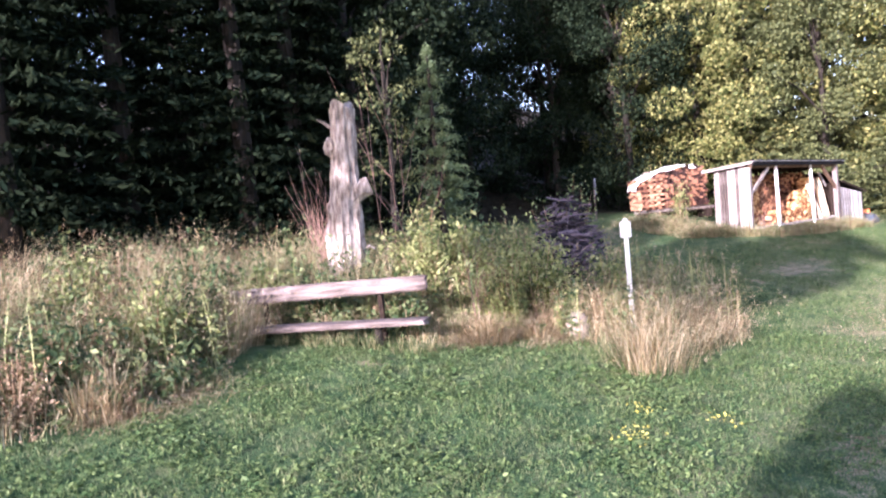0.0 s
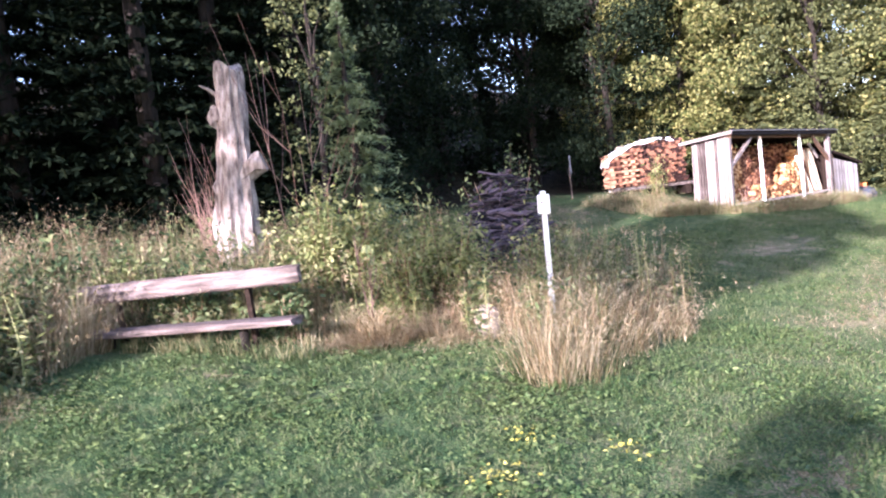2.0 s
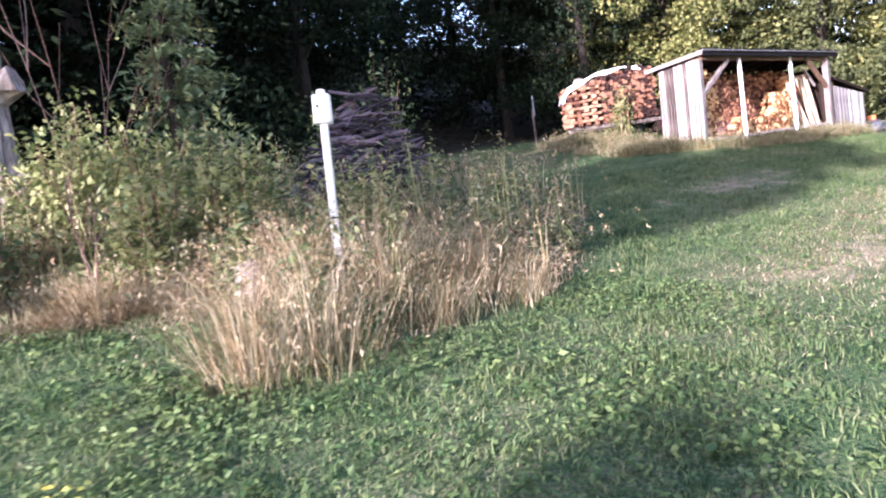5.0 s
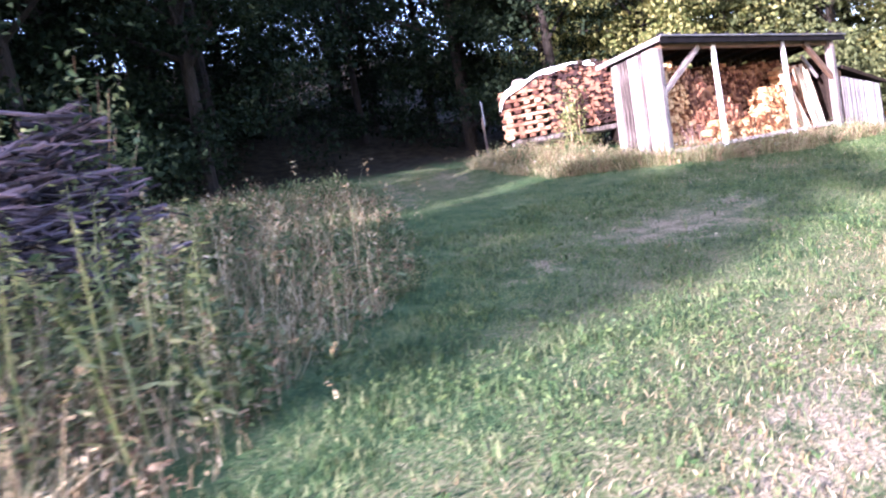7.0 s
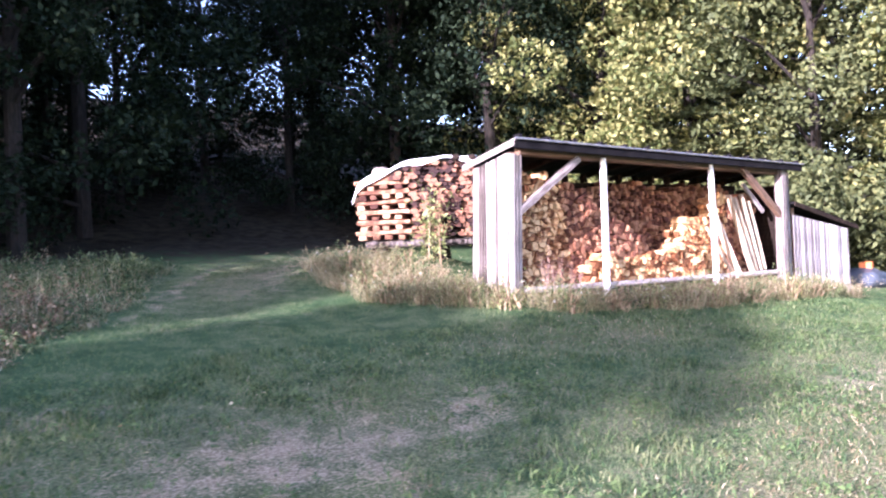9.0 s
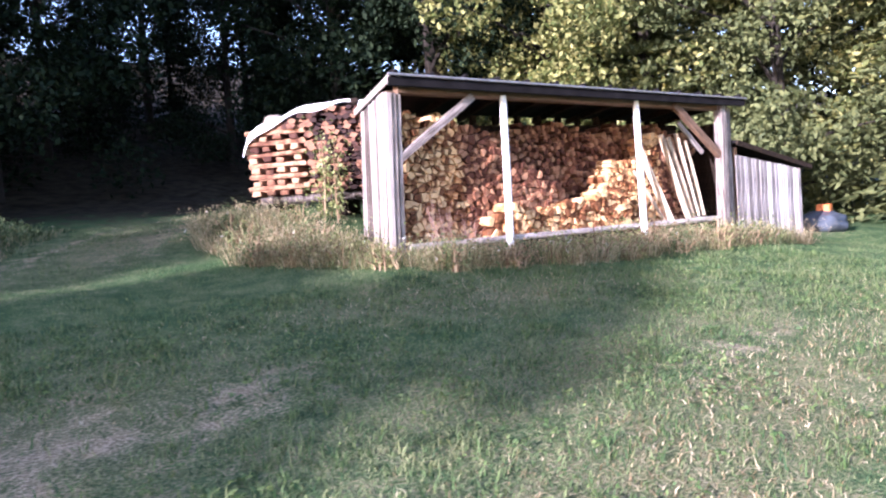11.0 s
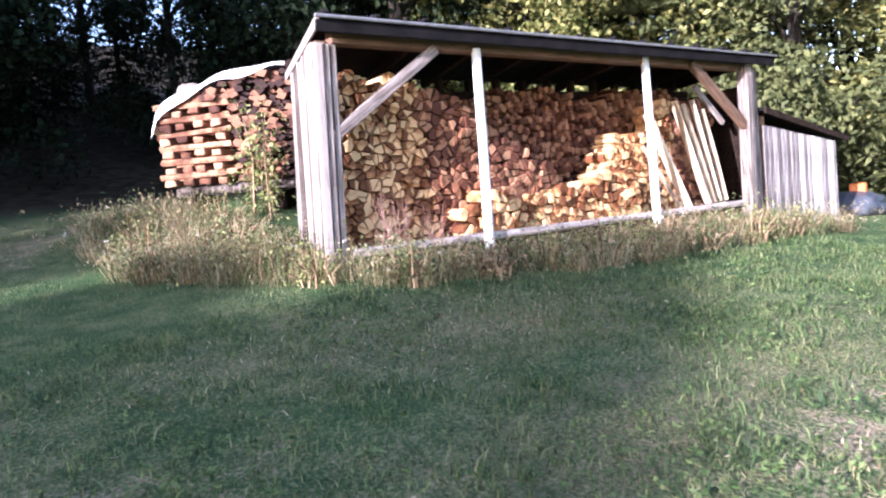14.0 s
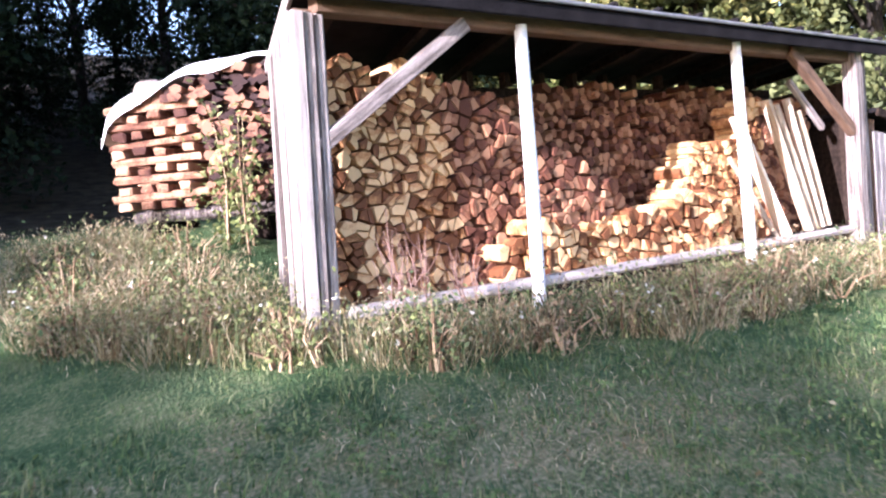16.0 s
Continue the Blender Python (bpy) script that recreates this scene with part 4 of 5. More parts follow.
def plant(kind, x, y, scale=1.0, turn=0.0, group="trees of the wood", name="tree", tall=1.0, label=None):
    m = Matrix.Translation((x, y, gz(x, y))) @ pose(0, 0, 0, 0, 0, turn) @ Matrix.Diagonal((scale, scale, scale * tall, 1))
    if kind["first"] is None:
        tree = thing(name, kind["label"], "tree", m, group)
        part("trunk", kind["trunk"], M[kind["mat"]], tree)
        part("crown", kind["crown"], None, tree)
        kind["first"] = tree
    else:
        tree = copy_thing(kind["first"], m)
        tree.matrix_basis = m
    if label:
        tree["label"] = label
    return tree


spruce_a = tree_kind("tall dark spruce at the edge of the wood", conifer_meshes(15, 3.1, 1, "shaded_needles", 34, 0.34, 44, 0.02, 0.32))
spruce_b = tree_kind("tall dark spruce with ragged boughs in the wood", conifer_meshes(17, 2.7, 2, "shaded_needles", 34, 0.34, 44, 0.02, 0.32))
dark_a = tree_kind("dark leafy tree in the shaded wood", broadleaf_meshes(13, 3.6, 3, "leaf_shaded", 90, 260, 0.20, 0.03))
dark_b = tree_kind("tall shaded broadleaf tree behind the meadow", broadleaf_meshes(15, 3.2, 4, "leaf_shaded", 90, 260, 0.20, 0.05))
light_a = tree_kind("sunlit yellow-green leafy tree behind the shed", broadleaf_meshes(12, 3.3, 5, "leaf_light", 62, 560, 0.175, 0.08, 1.0, 0.7))
light_b = tree_kind("sunlit grey-green leafy tree beyond the lean-to", broadleaf_meshes(10, 2.9, 6, "larch", 66, 460, 0.17, 0.03, 1.0, 0.7))
spruce_c = tree_kind("sunlit grey-green spruce behind the shed", conifer_meshes(12, 2.8, 8, "larch", 26, 0.5, 34, 0.05, 0.3, 0.9))

r0 = random.Random(21)
# dark spruces along the meadow; unseen ones added towards the low sun block it
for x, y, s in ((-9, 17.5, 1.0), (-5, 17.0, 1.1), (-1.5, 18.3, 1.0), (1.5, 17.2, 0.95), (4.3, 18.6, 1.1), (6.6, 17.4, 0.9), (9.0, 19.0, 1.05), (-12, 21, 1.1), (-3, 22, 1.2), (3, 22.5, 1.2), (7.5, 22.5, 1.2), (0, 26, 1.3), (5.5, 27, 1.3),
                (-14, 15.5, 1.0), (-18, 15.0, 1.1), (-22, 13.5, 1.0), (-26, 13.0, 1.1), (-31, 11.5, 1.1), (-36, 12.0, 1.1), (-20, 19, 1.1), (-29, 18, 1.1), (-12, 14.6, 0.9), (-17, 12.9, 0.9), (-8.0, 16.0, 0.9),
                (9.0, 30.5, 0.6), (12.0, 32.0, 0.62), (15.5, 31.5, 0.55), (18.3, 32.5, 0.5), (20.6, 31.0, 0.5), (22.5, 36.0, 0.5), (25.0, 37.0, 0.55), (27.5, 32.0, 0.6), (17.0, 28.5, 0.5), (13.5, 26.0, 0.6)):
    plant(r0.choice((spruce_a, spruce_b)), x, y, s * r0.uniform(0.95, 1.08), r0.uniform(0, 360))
# broadleaf trees on both sides of the track, shade put into their leaf colour
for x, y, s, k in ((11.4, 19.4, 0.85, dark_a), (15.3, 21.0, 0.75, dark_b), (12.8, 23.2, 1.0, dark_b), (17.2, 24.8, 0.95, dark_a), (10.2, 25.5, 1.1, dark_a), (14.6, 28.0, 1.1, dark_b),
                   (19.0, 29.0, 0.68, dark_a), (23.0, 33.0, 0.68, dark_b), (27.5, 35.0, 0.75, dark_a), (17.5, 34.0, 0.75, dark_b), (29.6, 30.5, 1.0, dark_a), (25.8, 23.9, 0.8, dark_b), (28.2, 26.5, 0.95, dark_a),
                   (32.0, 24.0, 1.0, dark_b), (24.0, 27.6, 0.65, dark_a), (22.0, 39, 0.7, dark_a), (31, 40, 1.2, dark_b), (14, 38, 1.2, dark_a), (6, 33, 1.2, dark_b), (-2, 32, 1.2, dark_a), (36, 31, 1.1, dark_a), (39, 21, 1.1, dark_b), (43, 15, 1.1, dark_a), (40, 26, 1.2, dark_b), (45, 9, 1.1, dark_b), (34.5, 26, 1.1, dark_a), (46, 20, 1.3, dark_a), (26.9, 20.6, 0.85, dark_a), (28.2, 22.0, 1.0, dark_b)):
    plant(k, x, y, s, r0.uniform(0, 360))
# sunlit trees behind and beyond the shed
for x, y, s, k in ((29.4, 18.6, 0.95, light_a), (30.4, 18.0, 0.85, spruce_c), (30.6, 16.8, 0.95, spruce_c), (32.6, 14.6, 1.0, light_b), (34.2, 12.0, 0.95, spruce_c), (31.2, 20.4, 1.1, light_a), (35.0, 17.0, 1.2, spruce_c), (37, 13.5, 1.2, light_a),
                   (36.5, 9.5, 1.0, light_b), (40.0, 7.0, 1.1, light_a), (32.4, 22.0, 1.1, light_a)):
    plant(k, x, y, s, r0.uniform(0, 360), "sunlit trees beyond the shed")

# unseen slender trees added towards the sun; their crowns shade the meadow before the shed
lone = tree_kind("lone leafy tree on the sunny side of the meadow", broadleaf_meshes(16.0, 1.05, 31, "leaf_light", 70, 80, 0.24, 0.72, 0.16))
for x, y, s, turn in ((-20.0, 0.1, 0.98, 0), (-24.0, -0.95, 1.0, 130), (-21.0, 1.65, 0.905, 60), (-19.0, 2.95, 0.875, 210), (-18.4, -2.2, 0.57, 300), (-22.5, -1.0, 1.0, 20), (-23.5, 1.4, 0.93, 250), (-22.0, 4.6, 0.95, 110), (-22.0, 6.6, 0.95, 330)):
    plant(lone, x, y, s, turn, "trees on the sunny side")

# one more unseen tree, crown only at its tip, added to widen that shade
far_lone = tree_kind("tall slender tree on the sunny side of the meadow", broadleaf_meshes(16.0, 1.05, 32, "leaf_light", 40, 95, 0.24, 0.86, 0.16))
plant(far_lone, -22.5, -1.6, 0.98, 0, "trees on the sunny side")

# ---- young spruce and bushes by the bench ----
young = tree_kind("young bright green spruce among bushes", conifer_meshes(4.2, 1.15, 11, "young_needles", 17, 0.20, 30, 0.06, 0.26, 1.0))
plant(young, 8.15, 12.45, 1.14, 40, "young trees by the bench", "young_spruce")
young2 = tree_kind("slim young tree with sparse leaves", broadleaf_meshes(5.4, 0.9, 12, "larch", 34, 45, 0.11, 0.3))
plant(young2, 9.9, 16.2, 1.1, 0, "young trees by the bench", "young_tree")


def bush(label, x, y, height, radius, seed, mat="bush", n=2600, leaf=0.085, name="bush", stems=22):
    """A leafy bush: stems that fork from the ground, leaves along them."""
    g = np.random.default_rng(seed)
    b = thing(name, label, "bush", Matrix.Translation((x, y, gz(x, y))), "bushes in the tall grass")
    bm = bmesh.new()
    cs = []
    for k in range(stems):
        q, out = g.uniform(0, 6.28), radius * g.uniform(0.15, 1.0)
        h = height * g.uniform(0.55, 1.05) * (1 - 0.35 * (out / radius) ** 2)
        pts = [Vector((0.15 * math.cos(q), 0.15 * math.sin(q), -0.05)), Vector((out * 0.6 * math.cos(q), out * 0.6 * math.sin(q), h * 0.55)), Vector((out * math.cos(q), out * math.sin(q), h))]
        tube(pts, [0.014, 0.010, 0.004], 4, 0.0, k, bm)
        t = g.uniform(0.12, 1.02, n // stems)[:, None]
        a, m_, e = (np.array(p) for p in pts)
        line = (1 - t) ** 2 * a + 2 * t * (1 - t) * m_ + t**2 * e
        cs.append(line + g.normal(0, 0.10, (n // stems, 3)) * (0.6 + 0.8 * t))
    part("stem", bm, M["brown_weed"], b)
    c = np.concatenate(cs)
    l = leaf * g.uniform(0.6, 1.4, len(c))
    v, f = leaves(c, l, l * 0.5, 0.6)
    part("foliage", mesh_np("foliage", v, f, M[mat]), None, b)


bush("yellow-green leafy bush beside the dead trunk", 6.35, 11.0, 2.0, 0.85, 1, n=4200)
bush("yellow-green leafy bush behind the bench", 7.0, 10.6, 1.6, 0.7, 2, n=2600)
bush("yellow-green leafy bush at the foot of the young spruce", 7.1, 11.7, 2.1, 0.8, 15, n=3000)
bush("leafy weeds behind the boundary stone", 7.4, 9.5, 1.45, 0.75, 3, n=3000)
bush("leafy weeds beside the white marker post", 8.2, 8.5, 1.2, 0.5, 4, n=2200)
bush("leafy weeds beside the brushwood heap", 7.7, 10.2, 1.7, 0.55, 5, n=1800)
bush("yellowing weeds among dry grass", 6.6, 9.4, 1.3, 0.5, 6, n=1500)
bush("dark green creeper over the brushwood heap", 10.2, 11.05, 2.5, 0.7, 7, "weed", n=2600)
bush("green weed growing up the log stack", 20.72, 14.6, 1.45, 0.34, 8, n=650, leaf=0.07, stems=7)
bush("dark shrub at the edge of the wood", 24.4, 17.6, 2.2, 1.0, 9, "leaf_light", n=1800, leaf=0.12)
bush("green shrub beyond the lean-to", 31.4, 14.4, 2.6, 1.2, 10, "larch", n=2600, leaf=0.12)
bush("tall leafy weeds beside the bench end", 2.6, 12.3, 1.3, 0.8, 11, "weed", n=2200)
bush("dark green weeds in the tall grass", 0.9, 12.2, 1.1, 1.0, 12, "weed", n=2400)
for k, (x, y, h, w, mat) in enumerate(((0.4, 10.6, 1.0, 0.6, "weed"), (1.6, 11.0, 1.15, 0.6, "bush"), (2.3, 11.7, 1.2, 0.55, "weed"), (-0.2, 10.2, 0.8, 0.6, "brown_weed"),
                                       (1.2, 12.6, 1.35, 0.7, "bush"), (3.2, 12.9, 1.4, 0.6, "weed"), (-1.6, 10.9, 1.0, 0.7, "bush"), (2.0, 13.3, 1.5, 0.7, "brown_weed"))):
    bush("withered brown weeds in the tall grass" if mat == "brown_weed" else "broad-leaved green weeds among the tall grass", x, y, h, w, 40 + k, mat, n=1500, leaf=0.055 if mat == "brown_weed" else 0.11)
for k, (x, y, h, w, mat) in enumerate(((20.6, 11.6, 0.26, 0.32, "bush"), (21.7, 11.6, 0.28, 0.34, "weed"), (22.5, 11.55, 0.34, 0.36, "bush"), (23.3, 11.5, 0.42, 0.34, "bush"), (24.0, 11.45, 0.44, 0.38, "brown_weed"),
                                       (25.0, 11.45, 0.32, 0.4, "weed"), (26.0, 11.5, 0.34, 0.45, "bush"), (26.9, 11.5, 0.35, 0.4, "weed"), (19.7, 12.7, 0.3, 0.36, "bush"), (19.9, 13.6, 0.36, 0.36, "weed"),
                                       (20.0, 12.15, 0.28, 0.32, "bush"), (20.15, 14.5, 0.36, 0.36, "bush"))):
    bush("low leafy weeds at the foot of the shed" if mat != "brown_weed" else "low withered weeds at the foot of the shed", x, y, h, w, 60 + k, mat, n=600, leaf=0.036, stems=22)
for k, (x, y, h, w, mat) in enumerate(((19.0, 13.3, 0.42, 0.34, "weed"), (19.3, 12.9, 0.5, 0.36, "bush"), (19.6, 12.35, 0.48, 0.34, "bush"), (19.15, 14.1, 0.5, 0.4, "bush"), (19.5, 13.5, 0.55, 0.36, "weed"),
                                       (19.95, 11.85, 0.42, 0.3, "bush"), (20.6, 11.45, 0.4, 0.3, "weed"), (21.4, 11.35, 0.42, 0.3, "brown_weed"), (22.0, 11.3, 0.5, 0.32, "bush"), (22.7, 11.2, 0.52, 0.34, "bush"),
                                       (23.3, 11.2, 0.6, 0.36, "bush"), (24.2, 11.15, 0.5, 0.4, "weed"), (25.2, 11.15, 0.48, 0.4, "bush"), (26.1, 11.25, 0.46, 0.4, "weed"), (26.8, 11.35, 0.5, 0.36, "bush"),
                                       (19.2, 14.9, 0.4, 0.32, "weed"))):
    bush("bushy meadow weeds before the wood shed" if mat != "brown_weed" else "low withered weeds at the foot of the shed", x, y, h * (0.62 + 0.3 * (k % 3 == 0)), w, 160 + k, mat, n=620, leaf=0.038, stems=18)
twigs("dry_stalk", "thin dry stalks before the shed's corner post", 20.75, 11.85, 9, 0.75, 0.25, 91, thick=0.005)
twigs("dry_stalk", "thin dry stalks before the stacked firewood", 21.15, 11.8, 6, 0.6, 0.25, 92, thick=0.005)
bush("dark green weeds behind the log bench", 4.55, 11.35, 0.95, 0.5, 81, "weed", n=1500, leaf=0.1)
bush("dark green weeds behind the log bench", 5.25, 10.3, 0.85, 0.42, 82, "weed", n=1200, leaf=0.1)
bush("dark green weeds behind the log bench", 3.95, 12.2, 0.95, 0.45, 83, "bush", n=1200, leaf=0.1)
bush("dark green weeds in the tall grass", -0.6, 11.4, 1.0, 1.0, 13, "weed", n=2200)


# ---- tall grass and weeds ----
EDGE_X = [-30, 0.4, 1.0, 1.9, 2.5, 3.0, 3.5, 4.3, 5.15, 5.75, 6.6, 6.8, 7.1, 7.8, 8.8, 9.6, 10.4, 11.5, 12.2, 13.0, 14.2, 15.9, 17.9, 21.0]
EDGE_Y = [9.6, 9.5, 9.6, 9.9, 10.6, 11.1, 11.9, 10.75, 9.5, 9.1, 8.6, 7.4, 6.7, 6.4, 6.6, 7.0, 7.7, 8.5, 9.1, 10.1, 11.9, 14.7, 19.0, 24.0]


def edge(x):
    return np.interp(x, EDGE_X, EDGE_Y)


def stuff(name, label, category, pieces, mat):
    v, f = merged(*pieces)
    ob = part(name, mesh_np(name, v, f, M[mat]), None)
    return tagged(ob, label, category, kind="stuff")


def tall_zone(x, y):
    return (y > edge(x) + 0.05 * np.sin(5 * x)) & (y < 19)


def patchy(p, scale, seed):
    """0 to 1, in soft patches over the plan."""
    return 0.5 + 0.5 * np.sin(p[:, 0] * scale + seed) * np.sin(p[:, 1] * scale * 1.3 + 2 * seed) + 0.25 * np.sin(p[:, 0] * scale * 2.7 - seed)


def reach(p):
    """How high the growth stands: tall by the bench, low along the shaded track, low right at the mown edge."""
    tall = np.interp(p[:, 0], [-5, 4, 8.5, 11, 13, 19], [1.35, 1.25, 1.0, 0.68, 0.45, 0.38])
    return tall * np.clip(0.25 + 0.5 * (p[:, 1] - edge(p[:, 0])), 0.25, 1.0) * (0.6 + 0.55 * patchy(p, 1.9, 7))


def grow(n, x0, x1, keep, low, high, width, bend, seed, patch=0.9, heads=0):
    p = inside(n, x0, x1, 6, 19, keep)
    k = patchy(p, 1.1, seed)
    p = p[rng.uniform(0, 1, len(p)) < (1 - patch) + patch * k]
    h = rng.uniform(low, high, len(p)) * reach(p)
    turn = rng.normal(0.2, 1.3, len(p))
    v, f, mid, tip = blades(p, h, rng.uniform(0.6, 1.3, len(p)) * width, np.abs(rng.normal(bend, 0.22, len(p))), turn)
    out = [(v, f)]
    if heads:
        pick = rng.uniform(0, 1, len(tip)) < heads
        c = np.repeat(tip[pick], 4, 0) + rng.normal(0, 0.018, (4 * pick.sum(), 3)) - [0, 0, 0.03]
        out.append(leaves(c, 0.04, 0.011, 0.9))
    return out


stuff("tall_dry_grass", "dry straw-coloured tall grass with seed heads", "tall grass", grow(16000, 5, 12, tall_zone, 0.4, 1.1, 0.009, 0.6, 1, 0.95, 0.14) + grow(22000, -4, 5.2, tall_zone, 0.45, 1.35, 0.009, 0.42, 1, 0.95, 0.14) + grow(4500, 11, 20, tall_zone, 0.4, 1.1, 0.009, 0.6, 2, 0.95, 0.2), "dry_grass")
stuff("tall_green_grass", "tall green meadow grass going to seed", "tall grass", grow(46000, -4, 12, tall_zone, 0.25, 1.05, 0.012, 0.5, 4, 0.8) + grow(26000, 11, 22, tall_zone, 0.25, 0.9, 0.012, 0.65, 5, 0.6), "green_grass")


def leafy_weeds(n, x0, x1, keep, low, high, per, leaf, seed):
    """Upright stems set with leaves all the way up."""
    p = inside(n, x0, x1, 6, 19, keep)
    p = p[rng.uniform(0, 1, len(p)) < patchy(p, 0.9, seed)]
    h = rng.uniform(low, high, len(p)) * reach(p)
    v, f, mid, tip = blades(p, h, np.full(len(p), 0.014), np.abs(rng.normal(0.12, 0.1, len(p))))
    t = rng.uniform(0.15, 1.0, (len(p), per, 1))
    root = np.c_[p, rise(p[:, 0], p[:, 1])]
    c = (root[:, None] * (1 - t) + tip[:, None] * t).reshape(-1, 3)
    c = c + rng.normal(0, 0.045, c.shape)
    return [(v, f), leaves(c, leaf * rng.uniform(0.6, 1.4, len(c)), leaf * 0.38, 0.5)]


stuff("leafy_weeds", "green leafy weeds growing through the tall grass", "weeds", leafy_weeds(5200, -4, 12, tall_zone, 0.4, 1.25, 26, 0.12, 3) + leafy_weeds(1700, 10, 19, tall_zone, 0.4, 1.1, 20, 0.08, 6), "weed")
stuff("withered_weeds", "brown withered weeds in the tall grass", "weeds", leafy_weeds(3600, -4, 16, tall_zone, 0.4, 1.3, 22, 0.06, 8), "brown_weed")


def tuft(n, x, y, radius, low, high, width, bend, heads=0.5):
    """A dense tussock of dry grass that leans outwards."""
    q, d = rng.uniform(0, 2 * np.pi, n), radius * 0.75 * np.minimum(np.abs(rng.normal(0, 1, n)), rng.uniform(1.2, 1.7, n))
    p = np.c_[x + d * np.cos(q), y + d * np.sin(q)]
    h = rng.uniform(low, high, n)
    v, f, mid, tip = blades(p, h, rng.uniform(0.6, 1.3, n) * width, np.abs(rng.normal(bend, 0.15, n)) * (0.4 + d / radius), q + rng.normal(0, 0.5, n))
    pick = rng.uniform(0, 1, n) < heads
    c = np.repeat(tip[pick], 5, 0) + rng.normal(0, 0.022, (5 * pick.sum(), 3))
    return [(v, f), leaves(c, 0.035, 0.009, 0.9)]


green_tuft = tuft(500, 6.4, 6.8, 0.5, 0.2, 0.7, 0.008, 0.6, 0.1) + tuft(600, 7.9, 7.4, 0.8, 0.2, 0.8, 0.008, 0.7, 0.2)
stuff("green_tussock", "green grass in the dry tussock", "tall grass", green_tuft, "green_grass")
stuff("dry_tussock", "pale dry grass tussock beside the white marker post", "tall grass",
      tuft(420, 6.05, 6.65, 0.26, 0.2, 1.05, 0.006, 0.6) + tuft(320, 6.55, 6.65, 0.32, 0.2, 1.1, 0.006, 0.75) + tuft(360, 7.5, 7.2, 0.5, 0.3, 1.1, 0.006, 0.85) + tuft(420, 8.4, 7.3, 0.55, 0.3, 1.0, 0.006, 0.95), "dry_grass")


def fountains(n, per, x0, x1, keep, low, high, bend):
    """Arching tufts of dry grass scattered over the tall growth."""
    spots = inside(n, x0, x1, 6.5, 15.5, keep)
    k = reach(spots)
    out = []
    for (x, y), s in zip(spots, k):
        out += tuft(per, x, y, 0.16, low * s, high * s, 0.008, bend * rng.uniform(0.6, 1.3), 0.35)
    return out


stuff("arching_dry_grass", "arching tufts of dry grass with pale plumes", "tall grass", fountains(120, 130, -3, 9, tall_zone, 0.45, 1.35, 0.75) + fountains(26, 70, 9, 17, tall_zone, 0.45, 1.25, 0.9), "dry_grass")
stuff("arching_green_grass", "arching tufts of green grass", "tall grass", fountains(90, 120, -3, 9, tall_zone, 0.4, 1.1, 0.7) + fountains(60, 90, 9, 19, tall_zone, 0.4, 1.0, 0.9), "green_grass")
stuff("matted_grass", "brown matted grass heap at the end of the bench", "tall grass", tuft(1100, 5.95, 9.3, 0.36, 0.25, 0.6, 0.008, 1.1, 0.0) + tuft(700, 6.6, 8.9, 0.32, 0.2, 0.5, 0.008, 1.2, 0.0) + tuft(500, 3.1, 11.55, 0.25, 0.5, 1.15, 0.008, 0.5, 0.4) + tuft(500, 2.6, 11.2, 0.3, 0.4, 0.9, 0.008, 0.8, 0.3), "dry_grass")


def stalks(n, x0, x1, y0, y1, low, high, leaf):
    """Single upright weeds with long leaves that grow shorter towards the tip."""
    p = inside(n, x0, x1, y0, y1, tall_zone)
    h = rng.uniform(low, high, n)
    v, f, mid, tip = blades(p, h, np.full(n, 0.02), np.abs(rng.normal(0.12, 0.12, n)))
    root = np.c_[p, rise(p[:, 0], p[:, 1])]
    per = 34
    t = np.tile(np.linspace(0.15, 1.0, per), (n, 1))[..., None]
    q = (np.arange(per) * 2.4)[None] + rng.uniform(0, 6, n)[:, None]
    size = leaf * (1.15 - 0.75 * t[..., 0]) * rng.uniform(0.7, 1.2, (n, per))
    out = np.stack([np.cos(q), np.sin(q), np.full(q.shape, 0.25)], -1) * (size * 0.5)[..., None]
    c = (root[:, None] * (1 - t) + tip[:, None] * t + out).reshape(-1, 3)
    return [(v, f), leaves(c, size.ravel(), size.ravel() * 0.24, 0.3, q.ravel())]


stuff("tall_leafy_stalks", "tall leafy goldenrod stalks in the meadow edge", "weeds", stalks(120, 5.4, 10.2, 7.0, 11.0, 0.7, 1.45, 0.15) + stalks(130, -3, 5, 9.8, 13.5, 0.7, 1.5, 0.15), "bush")
p = inside(150, 5.6, 13, 6.6, 11, tall_zone)
h = rng.uniform(0.6, 1.2, len(p))
v, f, mid, tip = blades(p, h, np.full(len(p), 0.008), np.abs(rng.normal(0.3, 0.2, len(p))), rng.normal(0.1, 0.7, len(p)))
c = np.repeat(tip, 12, 0) + rng.normal(0, 1, (12 * len(tip), 3)) * [0.02, 0.02, 0.06] - [0, 0, 0.06]
stuff("pale_stalks", "pale dry stalks with heavy seed heads", "tall grass", [(v, f), leaves(c, 0.05, 0.016, 0.9)], "dry_grass")


def flopped(n, x, y, radius, high):
    """Long dry grass that has fallen over."""
    p = np.c_[rng.normal(x, radius, n), rng.normal(y, radius * 0.6, n)]
    h = rng.uniform(0.08, 0.32 * high, n)
    v, f, mid, tip = blades(p, h, np.full(n, 0.009), rng.uniform(1.2, 3.2, n), rng.normal(-0.8, 1.1, n))
    return [(v, f)]


stuff("fallen_grass", "matted fallen dry grass beside the bench", "tall grass", flopped(2600, 5.9, 9.4, 0.35, 0.7) + flopped(1500, 6.8, 8.6, 0.35, 0.6) + flopped(1800, 1.0, 10.0, 0.5, 0.7), "dry_grass")


